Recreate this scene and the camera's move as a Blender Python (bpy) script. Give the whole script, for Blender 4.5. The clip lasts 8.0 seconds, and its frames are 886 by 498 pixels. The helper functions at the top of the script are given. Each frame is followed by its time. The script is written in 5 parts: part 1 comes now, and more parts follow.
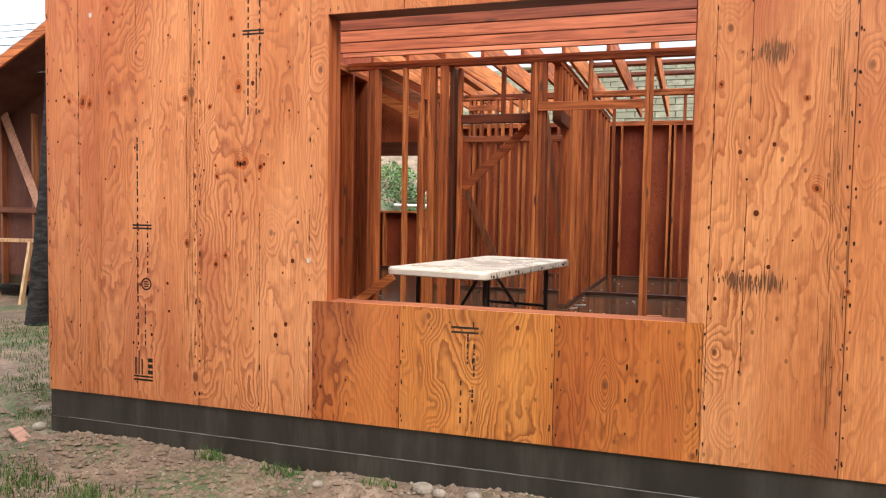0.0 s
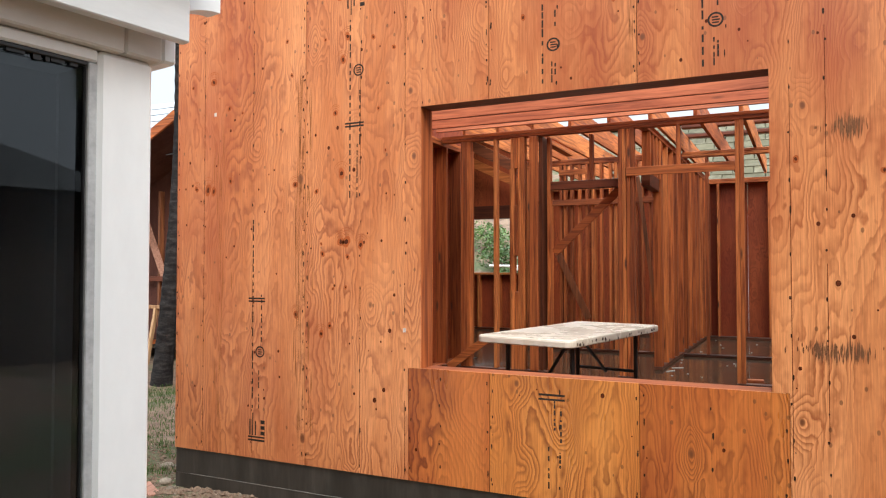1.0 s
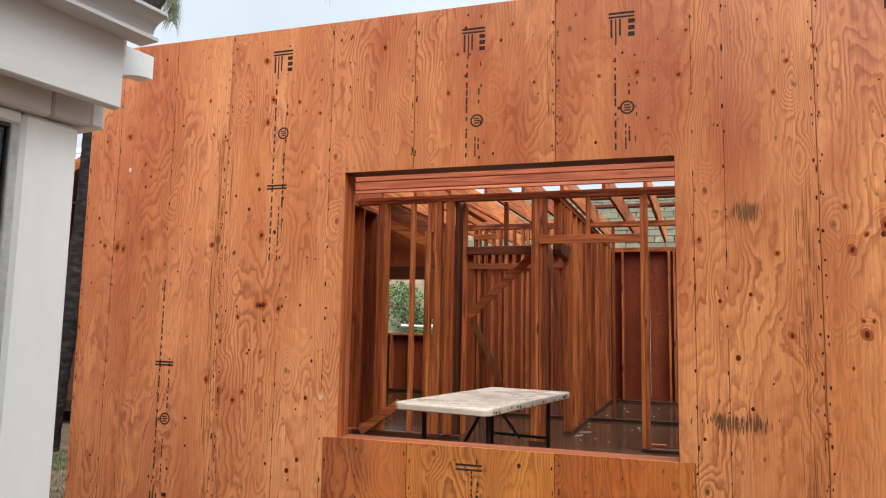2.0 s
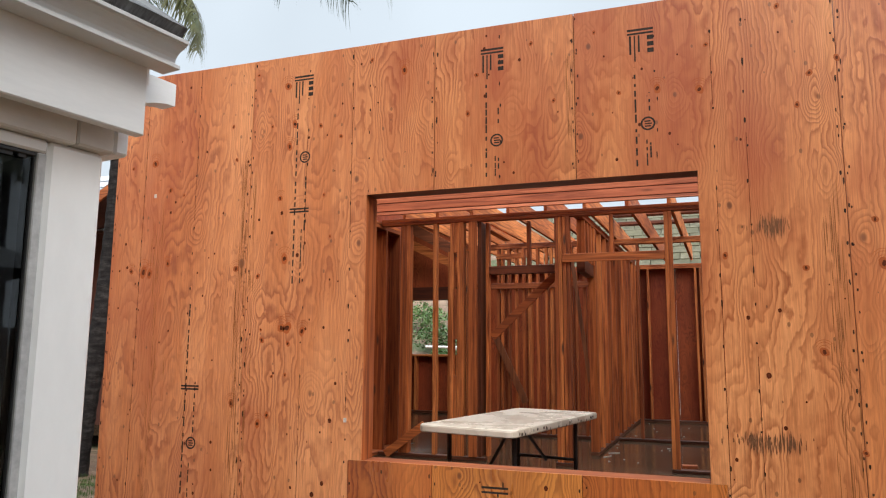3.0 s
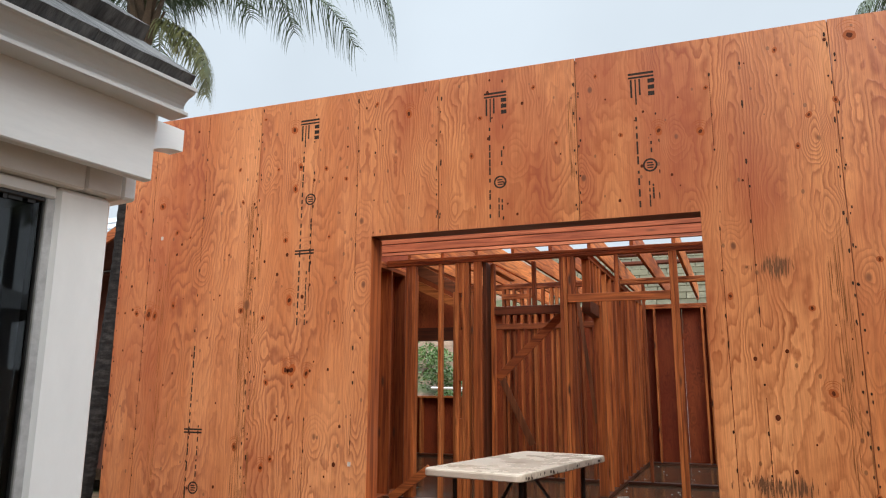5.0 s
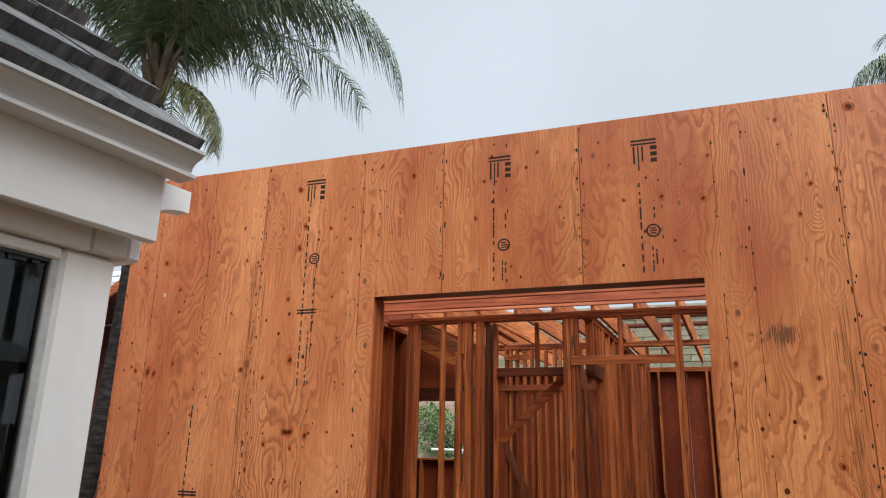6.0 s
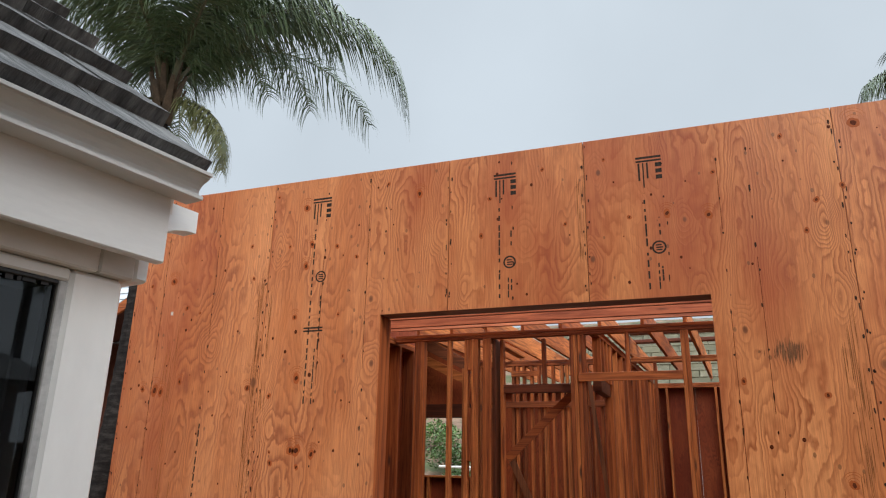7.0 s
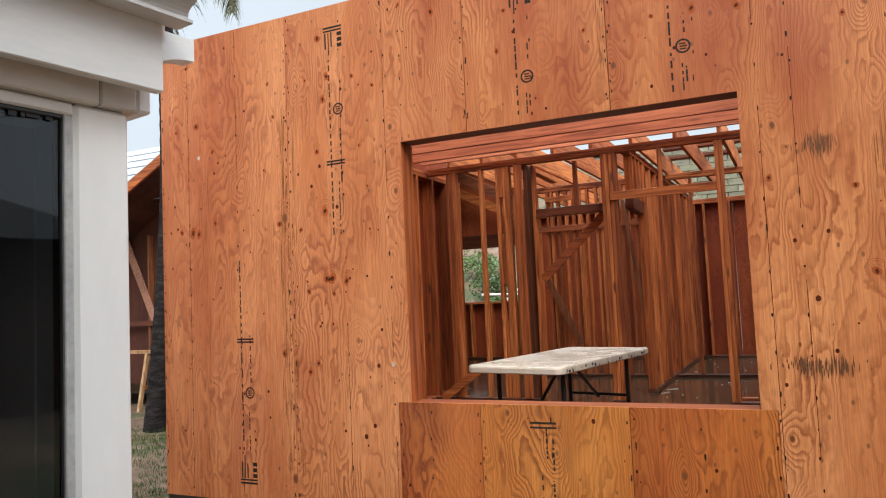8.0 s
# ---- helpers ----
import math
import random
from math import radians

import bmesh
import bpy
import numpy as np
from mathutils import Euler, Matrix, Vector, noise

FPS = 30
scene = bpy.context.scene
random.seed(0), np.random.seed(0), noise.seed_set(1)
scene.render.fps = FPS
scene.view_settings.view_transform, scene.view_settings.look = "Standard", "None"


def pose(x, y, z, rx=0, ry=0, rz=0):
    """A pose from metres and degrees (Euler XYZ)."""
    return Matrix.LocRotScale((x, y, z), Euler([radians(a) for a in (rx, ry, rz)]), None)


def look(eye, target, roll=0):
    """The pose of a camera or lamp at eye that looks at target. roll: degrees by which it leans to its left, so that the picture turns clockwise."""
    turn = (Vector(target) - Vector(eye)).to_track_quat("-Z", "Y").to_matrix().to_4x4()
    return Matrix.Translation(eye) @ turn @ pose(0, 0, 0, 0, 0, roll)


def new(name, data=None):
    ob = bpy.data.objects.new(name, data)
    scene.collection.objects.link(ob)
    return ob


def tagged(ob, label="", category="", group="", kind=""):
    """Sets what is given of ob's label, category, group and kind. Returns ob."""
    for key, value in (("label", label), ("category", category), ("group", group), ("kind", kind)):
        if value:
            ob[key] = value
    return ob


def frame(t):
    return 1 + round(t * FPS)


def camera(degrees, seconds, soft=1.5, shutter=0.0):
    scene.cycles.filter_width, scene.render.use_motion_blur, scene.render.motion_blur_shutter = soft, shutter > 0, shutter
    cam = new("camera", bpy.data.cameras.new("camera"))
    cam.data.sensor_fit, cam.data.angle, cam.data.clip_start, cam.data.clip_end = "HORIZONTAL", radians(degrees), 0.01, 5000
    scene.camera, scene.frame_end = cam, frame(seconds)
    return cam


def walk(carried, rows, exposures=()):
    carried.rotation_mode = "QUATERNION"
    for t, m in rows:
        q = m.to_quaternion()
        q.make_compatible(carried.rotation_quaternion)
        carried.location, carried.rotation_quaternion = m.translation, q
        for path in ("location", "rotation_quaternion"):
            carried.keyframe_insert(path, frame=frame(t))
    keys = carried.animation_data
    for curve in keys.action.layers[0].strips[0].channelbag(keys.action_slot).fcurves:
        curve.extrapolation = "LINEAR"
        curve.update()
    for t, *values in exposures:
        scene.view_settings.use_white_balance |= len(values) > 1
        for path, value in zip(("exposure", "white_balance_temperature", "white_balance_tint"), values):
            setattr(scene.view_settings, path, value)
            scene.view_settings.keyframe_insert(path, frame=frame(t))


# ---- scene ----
cam = camera(64.4, 8.0, 1.15)
PATH = [
    (0, (3.491, -3.321, 1.111), (2.902, -1.413, 1.004), 1.0),
    (0.2, (3.513, -3.368, 1.154), (2.812, -1.495, 1.125), 0.6),
    (0.5, (3.581, -3.435, 1.175), (2.668, -1.656, 1.216), 0.0),
    (0.8, (3.602, -3.511, 1.199), (2.627, -1.765, 1.242), -0.8),
    (1, (3.623, -3.534, 1.194), (2.776, -1.724, 1.248), -0.0),
    (1.2, (3.583, -3.557, 1.196), (2.937, -1.665, 1.274), 0.9),
    (1.5, (3.607, -3.572, 1.229), (3.089, -1.644, 1.356), 1.5),
    (1.7, (3.588, -3.585, 1.234), (3.063, -1.663, 1.407), 1.4),
    (2, (3.581, -3.584, 1.246), (2.971, -1.692, 1.465), 1.1),
    (2.2, (3.576, -3.573, 1.244), (2.919, -1.699, 1.48), 1.0),
    (3.5, (3.589, -3.572, 1.25), (2.928, -1.707, 1.541), 0.1),
    (4, (3.586, -3.578, 1.253), (2.935, -1.713, 1.561), -0.1),
    (4.5, (3.59, -3.581, 1.248), (2.921, -1.725, 1.579), -0.1),
    (5.8, (3.594, -3.576, 1.272), (2.914, -1.767, 1.787), 1.0),
    (6, (3.594, -3.582, 1.278), (2.917, -1.781, 1.823), 1.2),
    (6.5, (3.594, -3.586, 1.293), (2.919, -1.8, 1.889), 1.3),
    (7, (3.601, -3.59, 1.287), (2.91, -1.807, 1.874), 1.1),
    (7.2, (3.614, -3.584, 1.275), (2.9, -1.799, 1.828), 0.9),
    (7.5, (3.596, -3.585, 1.266), (2.857, -1.781, 1.71), -0.0),
    (7.7, (3.632, -3.568, 1.254), (2.854, -1.756, 1.589), -0.9),
    (8, (3.675, -3.538, 1.2), (2.85, -1.722, 1.341), -2.6),
]
walk(cam, [(t, look(eye, target, roll)) for t, eye, target, roll in PATH],
     [(0, 1.12), (0.5, 0.92), (1, 0.97), (1.5, 0.81), (2, 0.68), (3.5, 0.59), (4.5, 0.57), (6, 0.41), (6.5, 0.32), (7, 0.3), (7.5, 0.34), (8, 0.65)])

# ---- light ----
world = bpy.data.worlds.new("overcast_sky")
scene.world = world
world.use_nodes = True
wn, wl = world.node_tree.nodes, world.node_tree.links
wn.clear()
w_out, w_bg = wn.new("ShaderNodeOutputWorld"), wn.new("ShaderNodeBackground")
w_sky = wn.new("ShaderNodeTexSky")
w_sky.sky_type, w_sky.sun_disc = "NISHITA", False
w_sky.sun_elevation, w_sky.sun_rotation = radians(37), radians(134)
w_sky.air_density, w_sky.dust_density, w_sky.ozone_density = 1.0, 4.0, 1.0
w_scale = wn.new("ShaderNodeMix"); w_scale.data_type = "RGBA"; w_scale.blend_type = "MULTIPLY"
w_scale.inputs[0].default_value = 1.0
w_scale.inputs[7].default_value = (0.1, 0.1, 0.1, 1)
wl.new(w_sky.outputs[0], w_scale.inputs[6])
# cloud deck: soft grey layer, brighter overhead as an overcast sky is
w_tc, w_sep = wn.new("ShaderNodeTexCoord"), wn.new("ShaderNodeSeparateXYZ")
wl.new(w_tc.outputs["Generated"], w_sep.inputs[0])
w_grad = wn.new("ShaderNodeMapRange")
w_grad.interpolation_type = "SMOOTHERSTEP"
w_grad.inputs["From Min"].default_value, w_grad.inputs["From Max"].default_value = 0.57, 1.0
w_grad.inputs["To Min"].default_value, w_grad.inputs["To Max"].default_value = 0.585, 3.3
wl.new(w_sep.outputs["Z"], w_grad.inputs["Value"])
w_no = wn.new("ShaderNodeTexNoise")
w_no.inputs["Scale"].default_value, w_no.inputs["Detail"].default_value = 2.2, 4.0
wl.new(w_tc.outputs["Generated"], w_no.inputs["Vector"])
w_var = wn.new("ShaderNodeMapRange")
w_var.inputs["From Min"].default_value, w_var.inputs["From Max"].default_value = 0.3, 0.7
w_var.inputs["To Min"].default_value, w_var.inputs["To Max"].default_value = 0.93, 1.07
wl.new(w_no.outputs["Fac"], w_var.inputs["Value"])
w_mul = wn.new("ShaderNodeMath"); w_mul.operation = "MULTIPLY"
wl.new(w_grad.outputs[0], w_mul.inputs[0]); wl.new(w_var.outputs[0], w_mul.inputs[1])
w_col = wn.new("ShaderNodeMix"); w_col.data_type = "RGBA"; w_col.blend_type = "MULTIPLY"
w_col.inputs[0].default_value = 1.0
w_col.inputs[6].default_value = (0.87, 0.98, 1.08, 1)
wl.new(w_mul.outputs[0], w_col.inputs[7])
w_mix = wn.new("ShaderNodeMix"); w_mix.data_type = "RGBA"
w_mix.inputs[0].default_value = 0.95
wl.new(w_scale.outputs[2], w_mix.inputs[6]); wl.new(w_col.outputs[2], w_mix.inputs[7])
wl.new(w_mix.outputs[2], w_bg.inputs[0])
w_bg.inputs[1].default_value = 1.0
wl.new(w_bg.outputs[0], w_out.inputs[0])

sun = new("sun", bpy.data.lights.new("sun", "SUN"))
sun.data.energy, sun.data.angle, sun.data.color = 2.1, radians(40), (1.0, 0.96, 0.9)
sun.matrix_world = look((13, -10, 12), (2.5, 0, 1))


# ---- materials ----
def material(name):
    m = bpy.data.materials.new(name)
    m.use_nodes = True
    t = m.node_tree
    return m, t.nodes, t.links, t.nodes["Principled BSDF"]


def node(nodes, kind, **values):
    n = nodes.new("ShaderNode" + kind)
    for key, value in values.items():
        n.inputs[key.replace("_", " ")].default_value = value
    return n


def ramp(nodes, stops):
    n = nodes.new("ShaderNodeValToRGB")
    while len(n.color_ramp.elements) < len(stops):
        n.color_ramp.elements.new(0.5)
    for e, (p, c) in zip(n.color_ramp.elements, stops):
        e.position, e.color = p, (*c, 1) if len(c) == 3 else c
    return n


def maths(nodes, links, op, a, b=None, clamp=False):
    n = nodes.new("ShaderNodeMath")
    n.operation, n.use_clamp = op, clamp
    for i, v in enumerate((a, b)):
        if v is None:
            continue
        if isinstance(v, (int, float)):
            n.inputs[i].default_value = v
        else:
            links.new(v, n.inputs[i])
    return n.outputs[0]


def mixed(nodes, links, fac, a, b, blend="MIX"):
    n = nodes.new("ShaderNodeMix")
    n.data_type, n.blend_type = "RGBA", blend
    for i, v in ((0, fac), (6, a), (7, b)):
        if isinstance(v, (int, float)):
            n.inputs[i].default_value = v
        elif isinstance(v, tuple):
            n.inputs[i].default_value = (*v, 1)
        else:
            links.new(v, n.inputs[i])
    return n.outputs[2]


def place(nodes, links, scale, spread=37.0, world_space=True):
    """Texture space in metres, scaled, shifted for each object by its random number."""
    tc, info = nodes.new("ShaderNodeTexCoord"), nodes.new("ShaderNodeObjectInfo")
    geo = nodes.new("ShaderNodeNewGeometry")
    m = nodes.new("ShaderNodeVectorMath"); m.operation = "MULTIPLY"
    links.new(geo.outputs["Position"] if world_space else tc.outputs["Object"], m.inputs[0])
    m.inputs[1].default_value = scale
    a = nodes.new("ShaderNodeVectorMath"); a.operation = "ADD"
    links.new(m.outputs[0], a.inputs[0])
    links.new(maths(nodes, links, "MULTIPLY", info.outputs["Random"], spread), a.inputs[1])
    return a.outputs[0], info.outputs["Random"]


def bump(nodes, links, height, strength, distance, shader):
    b = nodes.new("ShaderNodeBump")
    b.inputs["Strength"].default_value, b.inputs["Distance"].default_value = strength, distance
    links.new(height, b.inputs["Height"])
    links.new(b.outputs[0], shader.inputs["Normal"])


def plywood(name, early, late, pale, rough=0.62, wet=0.0, spec=0.4):
    """Rotary-cut fir: broad cathedral figure, knots, fibres, stains."""
    m, n, l, s = material(name)
    vec, rnd = place(n, l, (1.0, 1.0, 1.0))
    def stretched(sx, sz):
        v = n.new("ShaderNodeVectorMath"); v.operation = "MULTIPLY"
        l.new(vec, v.inputs[0]); v.inputs[1].default_value = (sx, sx, sz)
        return v.outputs[0]
    vo = node(n, "TexVoronoi", Scale=1.0, Randomness=1.0)
    l.new(stretched(4.6, 3.0), vo.inputs["Vector"])
    sel = n.new("ShaderNodeSeparateColor"); l.new(vo.outputs["Color"], sel.inputs[0])
    pick = maths(n, l, "GREATER_THAN", sel.outputs[0], 0.5)
    size = maths(n, l, "ADD", maths(n, l, "MULTIPLY", sel.outputs[1], 0.075), 0.03)
    knot = maths(n, l, "MULTIPLY", pick, maths(n, l, "SUBTRACT", 1.0, maths(n, l, "DIVIDE", vo.outputs["Distance"], size), True), True)
    halo = maths(n, l, "MULTIPLY", pick, maths(n, l, "SUBTRACT", 1.0, maths(n, l, "MULTIPLY", vo.outputs["Distance"], 2.4), True), True)
    sway = node(n, "TexNoise", Scale=1.0, Detail=2.0, Roughness=0.5)
    l.new(stretched(13.0, 8.0), sway.inputs["Vector"])
    figure = node(n, "TexNoise", Scale=1.0, Detail=2.0, Roughness=0.45, Distortion=0.5)
    l.new(stretched(3.4, 0.62), figure.inputs["Vector"])
    field = maths(n, l, "ADD", figure.outputs["Fac"], maths(n, l, "MULTIPLY", halo, 0.16))
    field = maths(n, l, "ADD", field, maths(n, l, "MULTIPLY", sway.outputs["Fac"], 0.075))
    fine = node(n, "TexNoise", Scale=1.0, Detail=3.0, Roughness=0.6)
    l.new(stretched(34, 14), fine.inputs["Vector"])
    field = maths(n, l, "ADD", field, maths(n, l, "MULTIPLY", fine.outputs["Fac"], 0.022))
    rings = maths(n, l, "FRACT", maths(n, l, "MULTIPLY", field, 29.0))
    band = ramp(n, [(0.0, (0, 0, 0)), (0.35, (0.12, 0.12, 0.12)), (0.7, (0.75, 0.75, 0.75)), (0.84, (1, 1, 1)), (1.0, (0, 0, 0))])
    l.new(rings, band.inputs[0])
    patch = node(n, "TexNoise", Scale=1.0, Detail=4.0, Roughness=0.6)
    l.new(stretched(3.4, 0.55), patch.inputs["Vector"])
    soft = ramp(n, [(0.36, (0, 0, 0)), (0.64, (1, 1, 1))]); l.new(patch.outputs["Fac"], soft.inputs[0])
    area = node(n, "TexNoise", Scale=1.0, Detail=2.0, Roughness=0.5)
    l.new(stretched(2.6, 1.7), area.inputs["Vector"])
    clear = ramp(n, [(0.38, (0.24, 0.24, 0.24)), (0.62, (0.82, 0.82, 0.82))]); l.new(area.outputs["Fac"], clear.inputs[0])
    strong = maths(n, l, "MULTIPLY", band.outputs[0], clear.outputs[0])
    base = mixed(n, l, soft.outputs[0], pale, early)
    col = mixed(n, l, strong, base, late)
    fib = node(n, "TexNoise", Scale=1.0, Detail=4.0, Roughness=0.7)
    l.new(stretched(170, 5), fib.inputs["Vector"])
    fr = ramp(n, [(0.3, (0.74, 0.7, 0.66)), (0.7, (1.2, 1.2, 1.2))]); l.new(fib.outputs["Fac"], fr.inputs[0])
    col = mixed(n, l, 1.0, col, fr.outputs[0], "MULTIPLY")
    tone = ramp(n, [(0.0, (0.9, 0.84, 0.8)), (0.5, (1.0, 1.0, 1.0)), (1.0, (1.08, 1.08, 1.06))]); l.new(rnd, tone.inputs[0])
    col = mixed(n, l, 1.0, col, tone.outputs[0], "MULTIPLY")
    stain = node(n, "TexNoise", Scale=1.0, Detail=5.0, Roughness=0.6)
    l.new(stretched(1.6, 0.55), stain.inputs["Vector"])
    sr = ramp(n, [(0.48, (0, 0, 0)), (0.7, (0.72, 0.72, 0.72))]); l.new(stain.outputs["Fac"], sr.inputs[0])
    col = mixed(n, l, sr.outputs[0], col, tuple(c * k for c, k in zip(late, (1.15, 0.8, 0.6))))
    speck = node(n, "TexVoronoi", Scale=1.0); l.new(stretched(22, 14), speck.inputs["Vector"])
    sc = n.new("ShaderNodeSeparateColor"); l.new(speck.outputs["Color"], sc.inputs[0])
    dot = maths(n, l, "MULTIPLY", maths(n, l, "GREATER_THAN", sc.outputs[0], 0.86), maths(n, l, "LESS_THAN", speck.outputs["Distance"], 0.16))
    col = mixed(n, l, maths(n, l, "MULTIPLY", dot, 0.6), col, (0.10, 0.04, 0.015))
    kr = ramp(n, [(0.0, (0, 0, 0)), (0.25, (0.65, 0.65, 0.65)), (0.6, (0.95, 0.95, 0.95))]); l.new(knot, kr.inputs[0])
    col = mixed(n, l, kr.outputs[0], col, (0.15, 0.042, 0.013))
    l.new(col, s.inputs["Base Color"])
    rr = ramp(n, [(0.3, (rough - 0.12 - wet,) * 3), (0.7, (rough + 0.12 - wet,) * 3)]); l.new(patch.outputs["Fac"], rr.inputs[0])
    l.new(rr.outputs[0], s.inputs["Roughness"])
    s.inputs["Specular IOR Level"].default_value = spec
    relief = maths(n, l, "ADD", maths(n, l, "MULTIPLY", band.outputs[0], 0.6), maths(n, l, "MULTIPLY", fib.outputs["Fac"], 0.7))
    bump(n, l, relief, 0.25, 0.002, s)
    return m


def lumber(name, axis, light, dark, rough=0.6):
    """Sawn fir with the grain along one axis."""
    m, n, l, s = material(name)
    across, along = 34.0, 1.6
    scale = [across] * 3
    scale[axis] = along
    vec, rnd = place(n, l, tuple(scale))
    g = node(n, "TexNoise", Scale=1.0, Detail=4.0, Roughness=0.6, Distortion=0.6); l.new(vec, g.inputs["Vector"])
    gr = ramp(n, [(0.34, tuple(c * 0.75 for c in dark)), (0.5, tuple((a + b) / 2 for a, b in zip(light, dark))), (0.64, light)]); l.new(g.outputs["Fac"], gr.inputs[0])
    scale2 = [5.0] * 3
    scale2[axis] = 1.2
    vec2, _ = place(n, l, tuple(scale2), 91.0)
    vo = node(n, "TexVoronoi", Scale=1.4); l.new(vec2, vo.inputs["Vector"])
    sp = n.new("ShaderNodeSeparateColor"); l.new(vo.outputs["Color"], sp.inputs[0])
    knot = maths(n, l, "MULTIPLY", maths(n, l, "GREATER_THAN", sp.outputs[0], 0.35), maths(n, l, "SUBTRACT", 1.0, maths(n, l, "MULTIPLY", vo.outputs["Distance"], 7.0), True), True)
    big = node(n, "TexNoise", Scale=0.5, Detail=2.0); l.new(vec2, big.inputs["Vector"])
    br = ramp(n, [(0.3, (0.72, 0.66, 0.62)), (0.7, (1.12, 1.1, 1.06))]); l.new(big.outputs["Fac"], br.inputs[0])
    tone = ramp(n, [(0.0, (0.55, 0.46, 0.42)), (0.35, (0.9, 0.82, 0.76)), (0.7, (1.08, 1.08, 1.04)), (1.0, (1.3, 1.5, 1.6))]); l.new(rnd, tone.inputs[0])
    col = mixed(n, l, 1.0, gr.outputs[0], br.outputs[0], "MULTIPLY")
    col = mixed(n, l, 1.0, col, tone.outputs[0], "MULTIPLY")
    col = mixed(n, l, maths(n, l, "MULTIPLY", knot, 1.6, True), col, (0.1, 0.033, 0.014))
    l.new(col, s.inputs["Base Color"])
    s.inputs["Roughness"].default_value = rough
    bump(n, l, g.outputs["Fac"], 0.25, 0.002, s)
    return m


def surface(name, colours, scale, rough=0.7, relief=0.3, depth=0.004, metal=0.0, second=None, detail=5.0, spec=0.5, fine=0.18):
    """Mottled surface at two scales: colours are ramp stops over a noise of that scale per metre."""
    m, n, l, s = material(name)
    scale = scale if isinstance(scale, tuple) else (scale,) * 3
    vec, rnd = place(n, l, scale)
    a = node(n, "TexNoise", Scale=1.0, Detail=detail, Roughness=0.6); l.new(vec, a.inputs["Vector"])
    r = ramp(n, colours); l.new(a.outputs["Fac"], r.inputs[0])
    b = node(n, "TexNoise", Scale=7.3, Detail=4.0, Roughness=0.65); l.new(vec, b.inputs["Vector"])
    f = ramp(n, [(0.3, (1 - fine,) * 3), (0.7, (1 + fine,) * 3)]); l.new(b.outputs["Fac"], f.inputs[0])
    col = mixed(n, l, 1.0, r.outputs[0], f.outputs[0], "MULTIPLY")
    if second:
        c = node(n, "TexNoise", Scale=0.23, Detail=3.0); l.new(vec, c.inputs["Vector"])
        cr = ramp(n, [(0.42, (0, 0, 0)), (0.62, (1, 1, 1))]); l.new(c.outputs["Fac"], cr.inputs[0])
        col = mixed(n, l, maths(n, l, "MULTIPLY", cr.outputs[0], 0.75), col, second)
    tone = ramp(n, [(0.0, (0.86, 0.86, 0.86)), (1.0, (1.12, 1.12, 1.12))]); l.new(rnd, tone.inputs[0])
    col = mixed(n, l, 1.0, col, tone.outputs[0], "MULTIPLY")
    l.new(col, s.inputs["Base Color"])
    rr = ramp(n, [(0.3, (max(rough - 0.1, 0.02),) * 3), (0.7, (min(rough + 0.1, 1),) * 3)]); l.new(a.outputs["Fac"], rr.inputs[0])
    l.new(rr.outputs[0], s.inputs["Roughness"])
    s.inputs["Metallic"].default_value = metal
    s.inputs["Specular IOR Level"].default_value = spec
    bump(n, l, maths(n, l, "ADD", a.outputs["Fac"], maths(n, l, "MULTIPLY", b.outputs["Fac"], 0.5)), relief, depth, s)
    return m


M_PLY = plywood("fir_plywood", (0.54, 0.17, 0.047), (0.28, 0.060, 0.014), (0.75, 0.312, 0.124), 0.40, spec=0.65)
M_PLYB = plywood("golden_fir_plywood", (0.58, 0.182, 0.032), (0.17, 0.03, 0.006), (0.68, 0.26, 0.062), 0.38, spec=0.6)
M_PLYWET = plywood("rain_darkened_fir_plywood", (0.54, 0.145, 0.031), (0.14, 0.022, 0.004), (0.66, 0.225, 0.055), 0.36, spec=0.6)
# wet inner plywood, its colour also lowered to carry the shade indoors
M_PLYIN = plywood("shaded_inner_plywood", (0.28, 0.052, 0.015), (0.15, 0.026, 0.008), (0.35, 0.08, 0.023), 0.6)
# wing plywood: the shade under its eave is put into this dark colour
M_PLYDARK = plywood("shaded_wing_plywood", (0.10, 0.034, 0.022), (0.06, 0.02, 0.014), (0.14, 0.05, 0.03), 0.75)
FIR_L, FIR_D = (0.65, 0.205, 0.054), (0.30, 0.066, 0.015)
M_X, M_Y, M_Z = (lumber("fir_lumber_" + "xyz"[i], i, FIR_L, FIR_D) for i in range(3))
M_RED = lumber("red_stained_beam", 0, (0.56, 0.17, 0.08), (0.34, 0.085, 0.038), 0.5)
M_DARKX = lumber("dark_lumber_x", 0, (0.21, 0.058, 0.024), (0.10, 0.026, 0.011), 0.5)
M_DARKD = lumber("dark_lumber", 2, (0.26, 0.085, 0.032), (0.12, 0.036, 0.014), 0.5)
M_PLATE = lumber("wet_floor_plate", 0, (0.13, 0.045, 0.024), (0.06, 0.02, 0.012), 0.35)
M_CONC = surface("damp_concrete_stem_wall", [(0.3, (0.018, 0.015, 0.011)), (0.5, (0.042, 0.035, 0.027)), (0.75, (0.085, 0.073, 0.058))], (6.0, 6.0, 0.9), 0.5, 0.35, 0.004, second=(0.022, 0.018, 0.013))
M_SLAB = surface("wet_concrete_slab", [(0.3, (0.035, 0.022, 0.013)), (0.6, (0.06, 0.039, 0.023)), (0.8, (0.10, 0.069, 0.045))], 1.6, 0.14, 0.08, 0.002, second=(0.07, 0.042, 0.024))
M_SEAM = surface("pale_mortar_line", [(0.3, (0.07, 0.065, 0.055)), (0.7, (0.22, 0.2, 0.17))], 9.0, 0.8)
